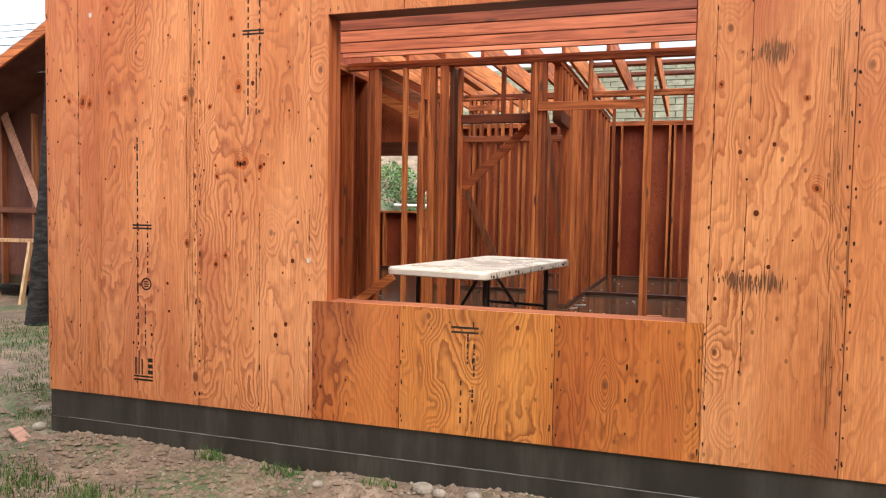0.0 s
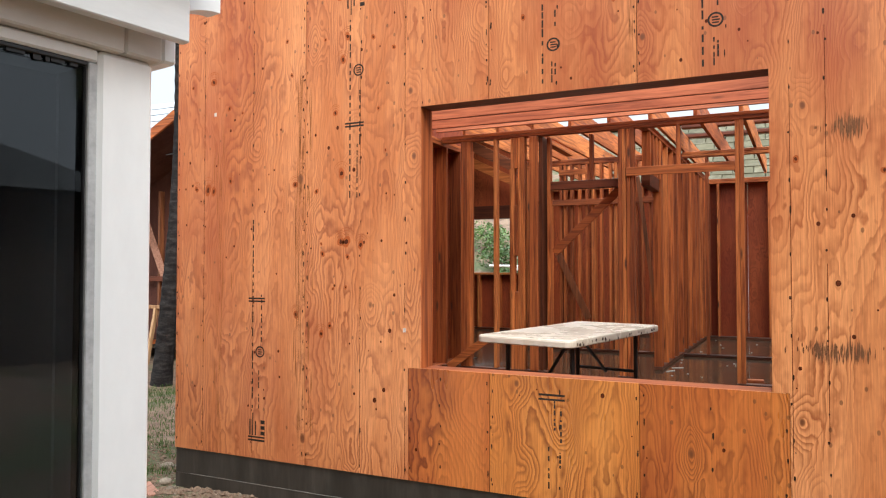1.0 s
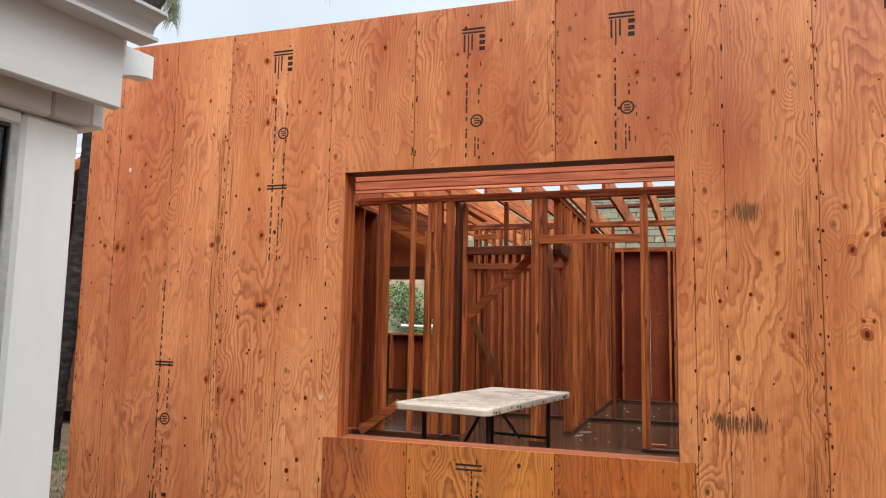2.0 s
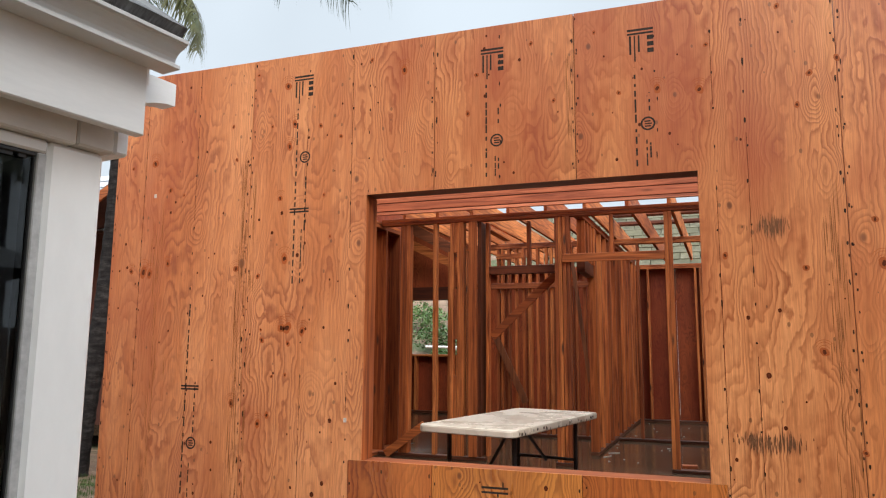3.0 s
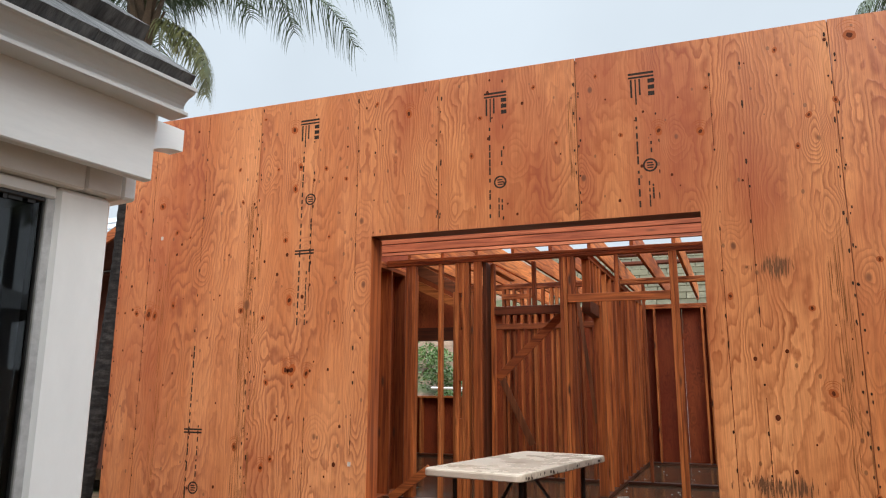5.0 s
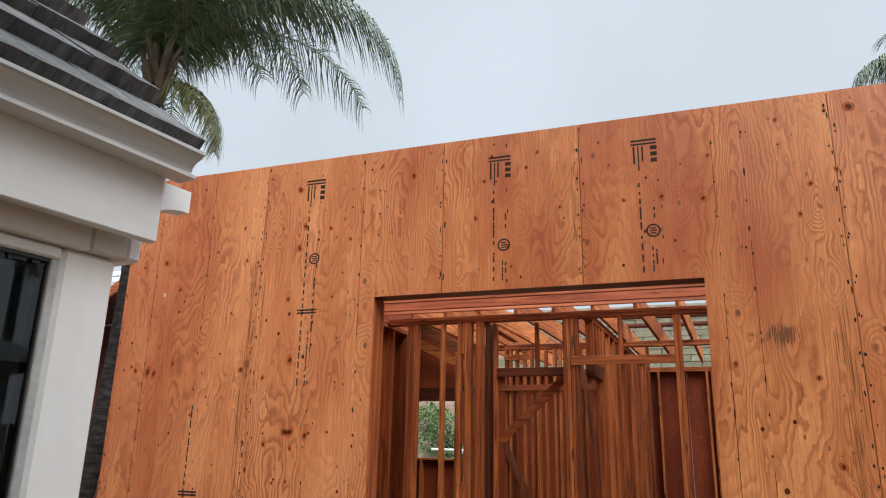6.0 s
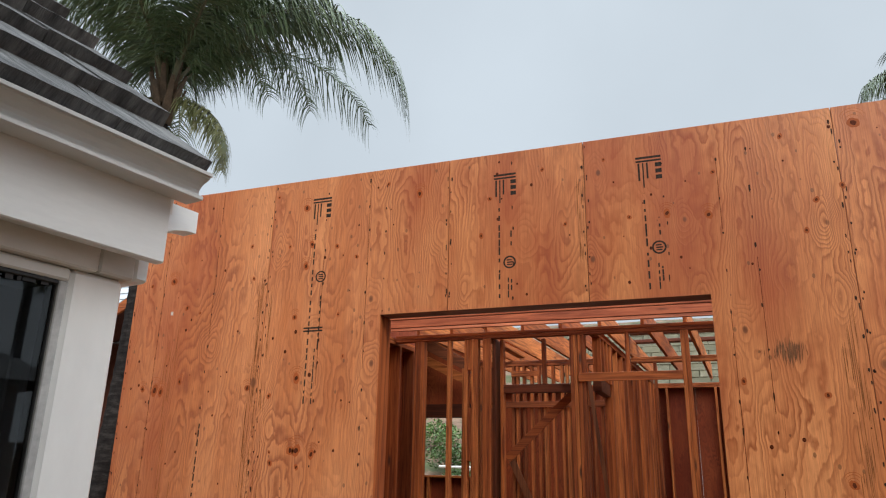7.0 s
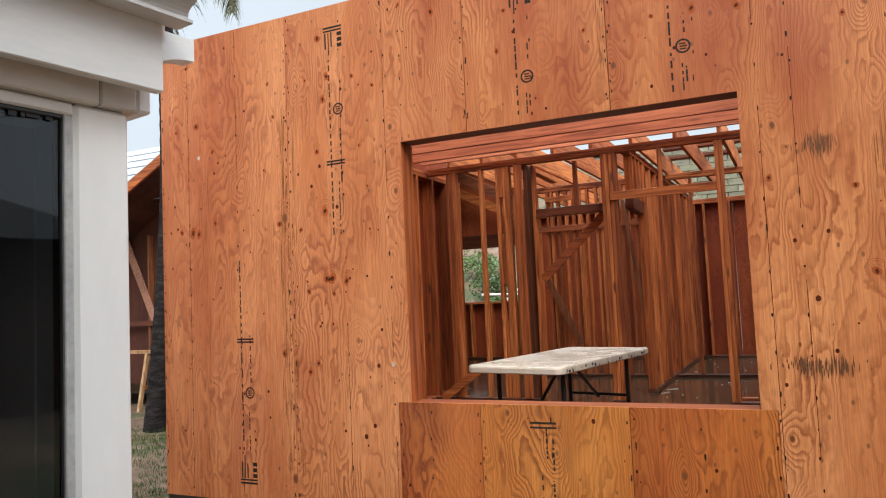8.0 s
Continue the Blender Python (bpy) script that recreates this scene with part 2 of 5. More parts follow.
M_INK = surface("black_ink_print", [(0.3, (0.018, 0.014, 0.012)), (0.7, (0.05, 0.036, 0.028))], 60.0, 0.7, 0.05, spec=0.1)
M_NAIL = surface("dark_nail_head", [(0.3, (0.02, 0.012, 0.008)), (0.7, (0.06, 0.03, 0.02))], 50.0, 0.6, 0.05, spec=0.1)
M_KNOT = surface("brown_knot", [(0.3, (0.06, 0.014, 0.006)), (0.7, (0.13, 0.03, 0.011))], 90.0, 0.6, 0.1, spec=0.1)
M_HALO = surface("reddish_knot_halo", [(0.3, (0.33, 0.075, 0.018)), (0.7, (0.43, 0.11, 0.03))], 120.0, 0.55, 0.1, spec=0.2)
M_SMUDGE = surface("grey_scuff", [(0.3, (0.14, 0.062, 0.031)), (0.7, (0.24, 0.10, 0.047))], 30.0, 0.8, 0.05, spec=0.1)
M_STREAK = surface("brown_damp_streak", [(0.3, (0.17, 0.062, 0.02)), (0.7, (0.30, 0.105, 0.032))], 40.0, 0.6, 0.05, spec=0.2)
M_STAPLE = surface("white_tag", [(0.3, (0.36, 0.31, 0.27)), (0.7, (0.6, 0.55, 0.5))], 80.0, 0.5, 0.05)
M_STUCCO = surface("white_painted_stucco", [(0.3, (0.83, 0.825, 0.81)), (0.7, (0.87, 0.865, 0.85))], (2.5, 2.5, 1.0), 0.6, 0.1, 0.001, fine=0.02)
M_TRIM = surface("white_painted_board", [(0.3, (0.76, 0.76, 0.76)), (0.7, (0.82, 0.82, 0.81))], (9.0, 1.2, 9.0), 0.5, 0.2, 0.002, fine=0.025)
M_SOFFIT = surface("cream_painted_eave_timber", [(0.3, (0.66, 0.63, 0.59)), (0.7, (0.76, 0.73, 0.69))], (7.0, 1.5, 7.0), 0.6, 0.2, 0.002, fine=0.03)
M_GUTTER = surface("white_enamel_gutter", [(0.3, (0.60, 0.60, 0.60)), (0.7, (0.67, 0.67, 0.66))], (3.0, 0.8, 3.0), 0.35, 0.05, 0.001, fine=0.02)
M_SHAKE = surface("grey_weathered_shake", [(0.28, (0.055, 0.055, 0.057)), (0.5, (0.12, 0.119, 0.118)), (0.68, (0.20, 0.197, 0.192)), (0.85, (0.30, 0.294, 0.287))], (5.0, 24.0, 5.0), 0.9, 0.9, 0.012, spec=0.08)
M_FRAME = surface("grey_window_frame", [(0.3, (0.38, 0.38, 0.38)), (0.7, (0.5, 0.5, 0.49))], 5.0, 0.45, 0.05)
M_CAULK = surface("black_flashing_tape", [(0.3, (0.012, 0.012, 0.013)), (0.7, (0.03, 0.03, 0.032))], 20.0, 0.5, 0.2)
M_TABLE = surface("scuffed_white_plastic", [(0.3, (0.52, 0.43, 0.33)), (0.5, (0.57, 0.49, 0.39)), (0.75, (0.62, 0.55, 0.46))], (2.2, 2.2, 2.2), 0.28, 0.1, 0.001, fine=0.04)
M_STEEL = surface("dark_painted_steel", [(0.3, (0.02, 0.018, 0.018)), (0.7, (0.05, 0.042, 0.04))], 12.0, 0.4, 0.1, 0.001, 0.5)
M_TRUNK = surface("grey_palm_trunk", [(0.3, (0.011, 0.009, 0.009)), (0.5, (0.027, 0.023, 0.022)), (0.75, (0.068, 0.06, 0.055))], (6.0, 6.0, 18.0), 0.9, 0.8, 0.012, spec=0.1)
M_FROND = surface("palm_leaflet", [(0.3, (0.055, 0.09, 0.042)), (0.6, (0.10, 0.14, 0.06)), (0.8, (0.17, 0.20, 0.10))], 3.0, 0.45, 0.05)
M_FRONDY = surface("yellowed_palm_leaflet", [(0.3, (0.08, 0.10, 0.035)), (0.6, (0.16, 0.16, 0.06)), (0.8, (0.26, 0.22, 0.10))], 3.0, 0.5, 0.05)
M_STALK = surface("palm_stalk", [(0.3, (0.07, 0.075, 0.035)), (0.7, (0.16, 0.15, 0.08))], 5.0, 0.6, 0.1)
M_BOOT = surface("brown_palm_boot", [(0.3, (0.05, 0.035, 0.022)), (0.7, (0.14, 0.095, 0.06))], 9.0, 0.9, 0.6, 0.01)
M_GRASS = surface("grass_blade", [(0.3, (0.03, 0.075, 0.012)), (0.6, (0.06, 0.115, 0.022)), (0.8, (0.12, 0.15, 0.04))], 4.0, 0.75, 0.05, spec=0.1)
M_SHRUB = surface("shrub_leaf", [(0.3, (0.04, 0.09, 0.02)), (0.6, (0.09, 0.17, 0.035)), (0.8, (0.16, 0.25, 0.07))], 3.0, 0.5, 0.05)
M_TREE = surface("dark_tree_leaf", [(0.3, (0.02, 0.04, 0.015)), (0.7, (0.05, 0.08, 0.03))], 2.0, 0.6, 0.05)
M_STONE = surface("pale_pebble", [(0.3, (0.13, 0.09, 0.06)), (0.7, (0.34, 0.27, 0.2))], 15.0, 0.8, 0.3)
M_CLOD = surface("clod_of_earth", [(0.3, (0.13, 0.08, 0.05)), (0.7, (0.26, 0.17, 0.11))], 12.0, 0.9, 0.6, 0.01)
M_SCRAP = lumber("pinkish_scrap_board", 1, (0.5, 0.27, 0.2), (0.34, 0.17, 0.12), 0.7)
M_WRAP = surface("white_roof_underlay", [(0.3, (0.40, 0.42, 0.45)), (0.7, (0.56, 0.58, 0.61))], (1.0, 1.0, 5.0), 0.45, 0.5, 0.02)
M_TILE = surface("mossy_concrete_roof_tile", [(0.3, (0.07, 0.062, 0.04)), (0.55, (0.15, 0.135, 0.09)), (0.8, (0.24, 0.22, 0.155))], 5.0, 0.85, 0.5, 0.01, spec=0.15, second=(0.11, 0.10, 0.06))
M_PVC = surface("white_pipe", [(0.3, (0.7, 0.7, 0.68)), (0.7, (0.82, 0.82, 0.8))], 4.0, 0.4, 0.05)
# near-black colour stands in for the shade of an unlit room
M_DARKROOM = surface("unlit_room_black", [(0.3, (0.02, 0.02, 0.022)), (0.7, (0.035, 0.035, 0.038))], 2.0, 0.9, 0.05)
M_PALE = lumber("pale_fir_lumber", 2, (0.62, 0.40, 0.23), (0.42, 0.24, 0.12), 0.7)
M_FENCE = lumber("grey_fence_board", 2, (0.24, 0.19, 0.15), (0.13, 0.1, 0.08), 0.8)


def glass_material():
    m, n, l, s = material("dark_tinted_glass")
    s.inputs["Base Color"].default_value = (0.30, 0.33, 0.36, 1)
    s.inputs["Roughness"].default_value = 0.015
    s.inputs["Transmission Weight"].default_value = 1.0
    s.inputs["IOR"].default_value = 1.45
    return m


M_GLASS = glass_material()


def earth_material():
    """Bare damp soil with gravel, turning to grass and dry hillside in patches."""
    m, n, l, s = material("soil_and_grass")
    vec, _ = place(n, l, (1.0, 1.0, 1.0), 0.0)
    a = node(n, "TexNoise", Scale=3.0, Detail=8.0, Roughness=0.68); l.new(vec, a.inputs["Vector"])
    soil = ramp(n, [(0.3, (0.075, 0.043, 0.026)), (0.5, (0.165, 0.10, 0.062)), (0.72, (0.29, 0.19, 0.125))]); l.new(a.outputs["Fac"], soil.inputs[0])
    vo = node(n, "TexVoronoi", Scale=46.0); l.new(vec, vo.inputs["Vector"])
    sp = n.new("ShaderNodeSeparateColor"); l.new(vo.outputs["Color"], sp.inputs[0])
    chip = maths(n, l, "MULTIPLY", maths(n, l, "GREATER_THAN", sp.outputs[0], 0.8), maths(n, l, "LESS_THAN", vo.outputs["Distance"], 0.36))
    col = mixed(n, l, maths(n, l, "MULTIPLY", chip, 0.7), soil.outputs[0], (0.36, 0.27, 0.19))
    g = node(n, "TexNoise", Scale=0.9, Detail=5.0, Roughness=0.65); l.new(vec, g.inputs["Vector"])
    gm = ramp(n, [(0.5, (0, 0, 0)), (0.6, (1, 1, 1))]); l.new(g.outputs["Fac"], gm.inputs[0])
    gc = node(n, "TexNoise", Scale=22.0, Detail=4.0); l.new(vec, gc.inputs["Vector"])
    gr = ramp(n, [(0.3, (0.022, 0.045, 0.01)), (0.7, (0.065, 0.10, 0.025))]); l.new(gc.outputs["Fac"], gr.inputs[0])
    col = mixed(n, l, maths(n, l, "MULTIPLY", gm.outputs[0], 0.8), col, gr.outputs[0])
    l.new(col, s.inputs["Base Color"])
    s.inputs["Roughness"].default_value = 0.9
    h = maths(n, l, "ADD", a.outputs["Fac"], maths(n, l, "MULTIPLY", chip, 0.12))
    bump(n, l, h, 0.9, 0.03, s)
    return m


M_DIRT = earth_material()

# ---- building blocks ----
BOXES = {}


def link_mesh(name, bm, mat, parent=None, label=""):
    me = bpy.data.meshes.new(name)
    bm.to_mesh(me)
    bm.free()
    if mat:
        me.materials.append(mat)
    ob = new(name, me)
    ob.parent = parent
    if label:
        ob["label"] = label
    return ob


part = link_mesh


def add_box(bm, lo, hi, bevel=0.0):
    m = Matrix.LocRotScale([(a + b) / 2 for a, b in zip(lo, hi)], None, [b - a for a, b in zip(lo, hi)])
    r = bmesh.ops.create_cube(bm, size=1, matrix=m)
    if bevel:
        edges = list({e for v in r["verts"] for e in v.link_edges})
        bmesh.ops.bevel(bm, geom=edges, offset=bevel, segments=1, affect="EDGES")


def stick(name, parent, mat, lo, hi, bevel=0.003, label="", turn=None):
    """A board between two corners; alike boards share one mesh."""
    size = tuple(round(b - a, 4) for a, b in zip(lo, hi))
    key = (size, bevel, mat.name)
    if key not in BOXES:
        bm = bmesh.new()
        add_box(bm, [-s / 2 for s in size], [s / 2 for s in size], bevel)
        me = bpy.data.meshes.new(name)
        bm.to_mesh(me)
        bm.free()
        me.materials.append(mat)
        BOXES[key] = me
    ob = new(name, BOXES[key])
    ob.parent = parent
    ob.matrix_basis = Matrix.Translation([(a + b) / 2 for a, b in zip(lo, hi)]) @ (turn or Matrix())
    if label:
        ob["label"] = label
    return ob


def beam_between(name, parent, mat, a, b, wide, thick, label="", up=(0, 0, 1)):
    """A board along the line from a to b."""
    a, b = Vector(a), Vector(b)
    length = (b - a).length
    key = ((round(length, 3), wide, thick), "beam", mat.name)
    if key not in BOXES:
        bm = bmesh.new()
        add_box(bm, (-wide / 2, -thick / 2, -length / 2), (wide / 2, thick / 2, length / 2), 0.003)
        me = bpy.data.meshes.new(name)
        bm.to_mesh(me)
        bm.free()
        me.materials.append(mat)
        BOXES[key] = me
    ob = new(name, BOXES[key])
    z = (b - a).normalized()
    x = Vector(up).cross(z)
    x = x.normalized() if x.length > 1e-4 else Vector((1, 0, 0))
    y = z.cross(x)
    rot = Matrix((x, y, z)).transposed().to_4x4()
    ob.parent = parent
    ob.matrix_basis = Matrix.Translation((a + b) / 2) @ rot
    if label:
        ob["label"] = label
    return ob


def structure(name, label, category="wall"):
    return tagged(new(name), label, category, kind="structure")


def prism(bm, outline, y0, y1, flip=False):
    """Extrudes an outline of (x, z) points from y0 to y1."""
    front = [bm.verts.new((x, y0, z)) for x, z in outline]
    back = [bm.verts.new((x, y1, z)) for x, z in outline]
    bm.faces.new(front)
    bm.faces.new(list(reversed(back)))
    k = len(outline)
    for i in range(k):
        j = (i + 1) % k
        bm.faces.new((front[j], front[i], back[i], back[j]))
    bmesh.ops.recalc_face_normals(bm, faces=bm.faces[:])


# ---- ground ----
def noise2(x, y, s, seed=0.0):
    return noise.noise(Vector((x * s + seed, y * s - seed, seed)))


def ground_height(x, y):
    z = -0.27 + 0.035 * noise2(x, y, 0.8) + 0.02 * noise2(x, y, 2.7, 4.0) + 0.012 * noise2(x, y, 7.0, 9.0)
    if -1.5 < y < 0.0 and x > -1.0:
        z += 0.05 * math.exp(-((y + 0.22) / 0.2) ** 2) * (0.6 + noise2(x, 0, 1.6, 2.0))
    if y > 12.5 and x < 14:
        k = min((14 - x) / 8, 1.0)
        z += k * 0.42 * min(y - 12.5, 22.0)
    d = math.hypot(x, y)
    if d < 11:
        inside = (0.1 < x < 5.4 and 0.05 < y < 10) or (-7.4 < x < 0.2 and 5.0 < y < 10)
        if inside:
            z = min(z, -0.35)
    return z


def build_ground():
    def axis(dense_lo, dense_hi, step):
        a = list(np.arange(dense_lo, dense_hi, step))
        lo, hi, g = [], [], step
        p = dense_lo
        while p > -600:
            g *= 1.28
            p -= g
            lo.append(p)
        p, g = dense_hi, step
        while p < 600:
            g *= 1.28
            p += g
            hi.append(p)
        return lo[::-1] + a + hi
    xs, ys = axis(-4.0, 5.0, 0.07), axis(-2.6, 1.0, 0.07)
    verts = [(x, y, ground_height(x, y)) for y in ys for x in xs]
    w = len(xs)
    faces = [(j * w + i, j * w + i + 1, (j + 1) * w + i + 1, (j + 1) * w + i) for j in range(len(ys) - 1) for i in range(w - 1)]
    me = bpy.data.meshes.new("ground")
    me.from_pydata(verts, [], faces)
    me.materials.append(M_DIRT)
    for p in me.polygons:
        p.use_smooth = True
    return tagged(new("ground", me), "bare damp soil with grass patches, rising to a green hillside", "ground", kind="structure")


build_ground()

# ---- new building: slab, foundation, walls ----
TOP, SLAB = 3.014, 0.04
WX0, WX1, WZ0, WZ1 = 1.829, 3.617, 0.630, 2.109

bm = bmesh.new()
add_box(bm, (0.16, 0.16, -0.12), (5.45, 8.95, SLAB))
floor = tagged(link_mesh("floor", bm, M_SLAB), "wet grey-brown concrete slab with puddles", "floor", kind="structure")
bm = bmesh.new()
add_box(bm, (-7.5, 5.0, -0.12), (0.156, 8.95, SLAB - 0.004))
tagged(link_mesh("floor_wing", bm, M_SLAB), "wet concrete slab of the side wing", "floor", kind="structure")

foundation = structure("foundation", "dark damp concrete stem wall under the plywood", "foundation")
bm = bmesh.new()
prism(bm, [(-0.01, -0.7), (5.47, -0.7), (5.47, 0.03), (-0.01, 0.03)], 0.012, 0.16)
part("stem_wall", bm, M_CONC, foundation)
bm = bmesh.new()
prism(bm, [(-0.01, -0.7), (5.47, -0.7), (5.47, -0.168), (-0.01, -0.168)], 0.0085, 0.0118)
part("footing_step", bm, M_CONC, foundation)
bm = bmesh.new()
xs = np.linspace(0.12, 5.4, 90)
for i in range(89):
    if random.random() < 0.93:
        za, zb = (-0.166 + 0.002 * random.random() for _ in range(2))
        add_box(bm, (xs[i], 0.006, min(za, zb) - 0.001), (xs[i + 1], 0.011, min(za, zb) + 0.0008 + 0.0014 * random.random()))
part("mortar_seam", bm, M_SEAM, foundation, "thin pale seam along the concrete")
bm = bmesh.new()
prism(bm, [(0.162, -0.7), (8.95, -0.7), (8.95, 0.03), (0.162, 0.03)], 0.0, 0.15)
side = part("stem_wall", bm, M_CONC, foundation)
side.matrix_basis = Matrix(((0, 1, 0, 0), (1, 0, 0, 0), (0, 0, 1, 0), (0, 0, 0, 1)))

wall_front = structure("wall_front", "new stud wall sheathed in orange fir plywood with an unglazed window opening", "wall")


def stamp_bars(bm, x, z, rows, flip=1):
    """Bars in place of a printed grade stamp; rows of (dx, z from, z to, width)."""
    for dx, za, zb, w in rows:
        add_box(bm, (x + dx - w / 2, -0.0006, z + min(za, zb)), (x + dx + w / 2, 0.002, z + max(za, zb)))


def dashes(rng, dx, za, zb, w, step):
    rows, z = [], za
    while z < zb:
        h = step * (0.3 + 0.6 * rng.random())
        rows.append((dx, z, min(z + h, zb), w))
        z += step * (0.75 + 0.5 * rng.random())
    return rows


def add_ring(bm, x, z, r, w):
    k = 28
    inner = [bm.verts.new((x + (r - w) * math.cos(a), -0.0006, z + (r - w) * math.sin(a))) for a in np.linspace(0, 2 * math.pi, k, False)]
    outer = [bm.verts.new((x + r * math.cos(a), -0.0006, z + r * math.sin(a))) for a in np.linspace(0, 2 * math.pi, k, False)]
    for i in range(k):
        j = (i + 1) % k
        bm.faces.new((inner[i], outer[i], outer[j], inner[j]))


def stamp(panel, x, z_head, z_ring, z_low, z_line, seed, up=True):
    """Black printed grade mark: a bar head, a ring mark and dashed lines between."""
    rng = random.Random(seed)
    bm = bmesh.new()
    s = 1 if up else -1
    zh = z_head
    rows = [(-0.004, zh - 0.006, zh + 0.006, 0.13), (-0.004, zh - s * 0.02 - 0.005, zh - s * 0.02 + 0.005, 0.13)]
    rows += [(-0.055, zh - s * 0.03, zh - s * 0.13, 0.01), (-0.033, zh - s * 0.03, zh - s * 0.17, 0.007), (-0.012, zh - s * 0.03, zh - s * 0.12, 0.009)]
    rows += [(0.045, zh - s * (0.035 + 0.035 * i), zh - s * (0.058 + 0.035 * i), 0.032) for i in range(3)]
    stamp_bars(bm, x, 0, rows)
    lo, hi = min(zh - s * 0.2, z_line), max(zh - s * 0.2, z_line)
    rows = dashes(rng, -0.038, lo, hi, 0.009, 0.05)
    mid = (lo + hi) / 2
    rows += dashes(rng, 0.03, mid - 0.22, mid + 0.12, 0.008, 0.04)
    rows += dashes(rng, 0.012, lo, lo + (hi - lo) * 0.3, 0.007, 0.045)
    rows = [r for r in rows if not (r[0] > 0 and r[1] < z_ring + 0.06 and r[2] > z_ring - 0.06)]
    stamp_bars(bm, x, 0, rows)
    add_ring(bm, x + 0.02, z_ring, 0.036, 0.009)
    stamp_bars(bm, x + 0.02, z_ring, [(0, -0.017, -0.010, 0.03), (0.002, -0.004, 0.003, 0.034), (-0.002, 0.009, 0.016, 0.03)])
    if z_low is not None:
        stamp_bars(bm, x, z_low, [(-0.008, -0.006, 0.004, 0.13), (-0.008, 0.012, 0.022, 0.13)])
    part("stamp", bm, M_INK, panel, "black printed grade stamp")


def nails(panel, cols, z0, z1, holes=(), gap=0.19, seed=0):
    """Dark driven nail heads in vertical lines, with short wet runs."""
    rng = random.Random(seed)
    bm = bmesh.new()
    for x in cols:
        z = z0 + 0.04 + 0.06 * rng.random()
        while z < z1 - 0.03:
            xx = x + rng.uniform(-0.006, 0.006)
            if not any(a < xx < b and c < z < d for a, b, c, d in holes):
                h, w = rng.uniform(0.006, 0.014) * (1.9 if rng.random() < 0.2 else 1), rng.uniform(0.003, 0.0055)
                vs = [bm.verts.new((xx + dx * w, -0.0008, z + dz * h)) for dx, dz in ((0, -1), (0.9, -0.3), (0.8, 0.6), (0, 0.8), (-0.8, 0.6), (-0.9, -0.3))]
                bm.faces.new(vs)
            z += gap * rng.uniform(0.7, 1.3)
    part("nail_heads", bm, M_NAIL, panel, "dark nail heads")["kind"] = "stuff"
    bm = bmesh.new()
    for _ in range(int((z1 - z0) * 6 * (max(cols) - min(cols)))):
        xx, z = rng.uniform(min(cols), max(cols)), rng.uniform(z0 + 0.05, z1 - 0.05)
        if any(a < xx < b and c < z < d for a, b, c, d in holes):
            continue
        r = rng.uniform(0.004, 0.011) * (1.5 if rng.random() < 0.12 else 1)
        vs = [bm.verts.new((xx + r * 0.8 * math.cos(t), -0.0008, z + r * math.sin(t))) for t in np.linspace(0, 2 * math.pi, 7, False)]
        bm.faces.new(vs)
    part("knots", bm, M_KNOT, panel, "small brown knots")["kind"] = "stuff"


def chalk(panel, cols, z0, z1, seed):
    rng = random.Random(seed)
    bm = bmesh.new()
    for x in cols:
        z = z0 + 0.03
        while z < z1 - 0.1:
            h = rng.uniform(0.1, 0.5)
            if rng.random() < 0.6:
                e = min(z + h, z1 - 0.02)
                add_box(bm, (x - 0.0012, -0.0006, z), (x + 0.0012, 0.002, e))
            z += h
    part("chalk_line", bm, M_KNOT, panel, "thin dark layout line")


def panel(outline, mat, thick=0.012):
    bm = bmesh.new()
    prism(bm, outline, 0.0, thick)
    return part("plywood_panel", bm, mat, wall_front)


def rect(x0, x1, z0, z1):
    return [(x0, z0), (x1, z0), (x1, z1), (x0, z1)]


GAP = 0.004
J = [-0.01, 1.042, 2.245, 3.03, 4.25, 5.47]
END = J[-1]
hole = [(WX0 - 0.01, WX1 + 0.01, WZ0 - 0.01, WZ1 + 0.01)]
p1 = panel(rect(J[0], J[1] - GAP, 0, TOP), M_PLY)
SL, SR = 1.752, 3.688
p2 = panel([(J[1], 0), (SL - 0.002, 0), (SL - 0.002, WZ0 - 0.006), (SL + 0.004, WZ0 - 0.002), (WX0, WZ0), (WX0, WZ1), (J[2] - GAP, WZ1), (J[2] - GAP, TOP), (J[1], TOP)], M_PLY)
p3 = panel(rect(J[2], J[3] - GAP, WZ1, TOP), M_PLY)
p2b = panel(rect(SL + 0.001, J[2] - GAP, 0, WZ0), M_PLYWET)
p4b = panel(rect(J[3], SR - 0.002, 0, WZ0), M_PLYWET)
p3b = panel(rect(J[2], J[3] - GAP, 0, WZ0), M_PLYB)
p4 = panel([(SR + 0.001, 0), (J[4] - GAP, 0), (J[4] - GAP, TOP), (J[3], TOP), (J[3], WZ1), (WX1, WZ1), (WX1, WZ0 + 0.001), (SR + 0.001, WZ0 + 0.001)], M_PLY)
p5 = panel(rect(J[4], J[5] - GAP, 0, TOP), M_PLY)
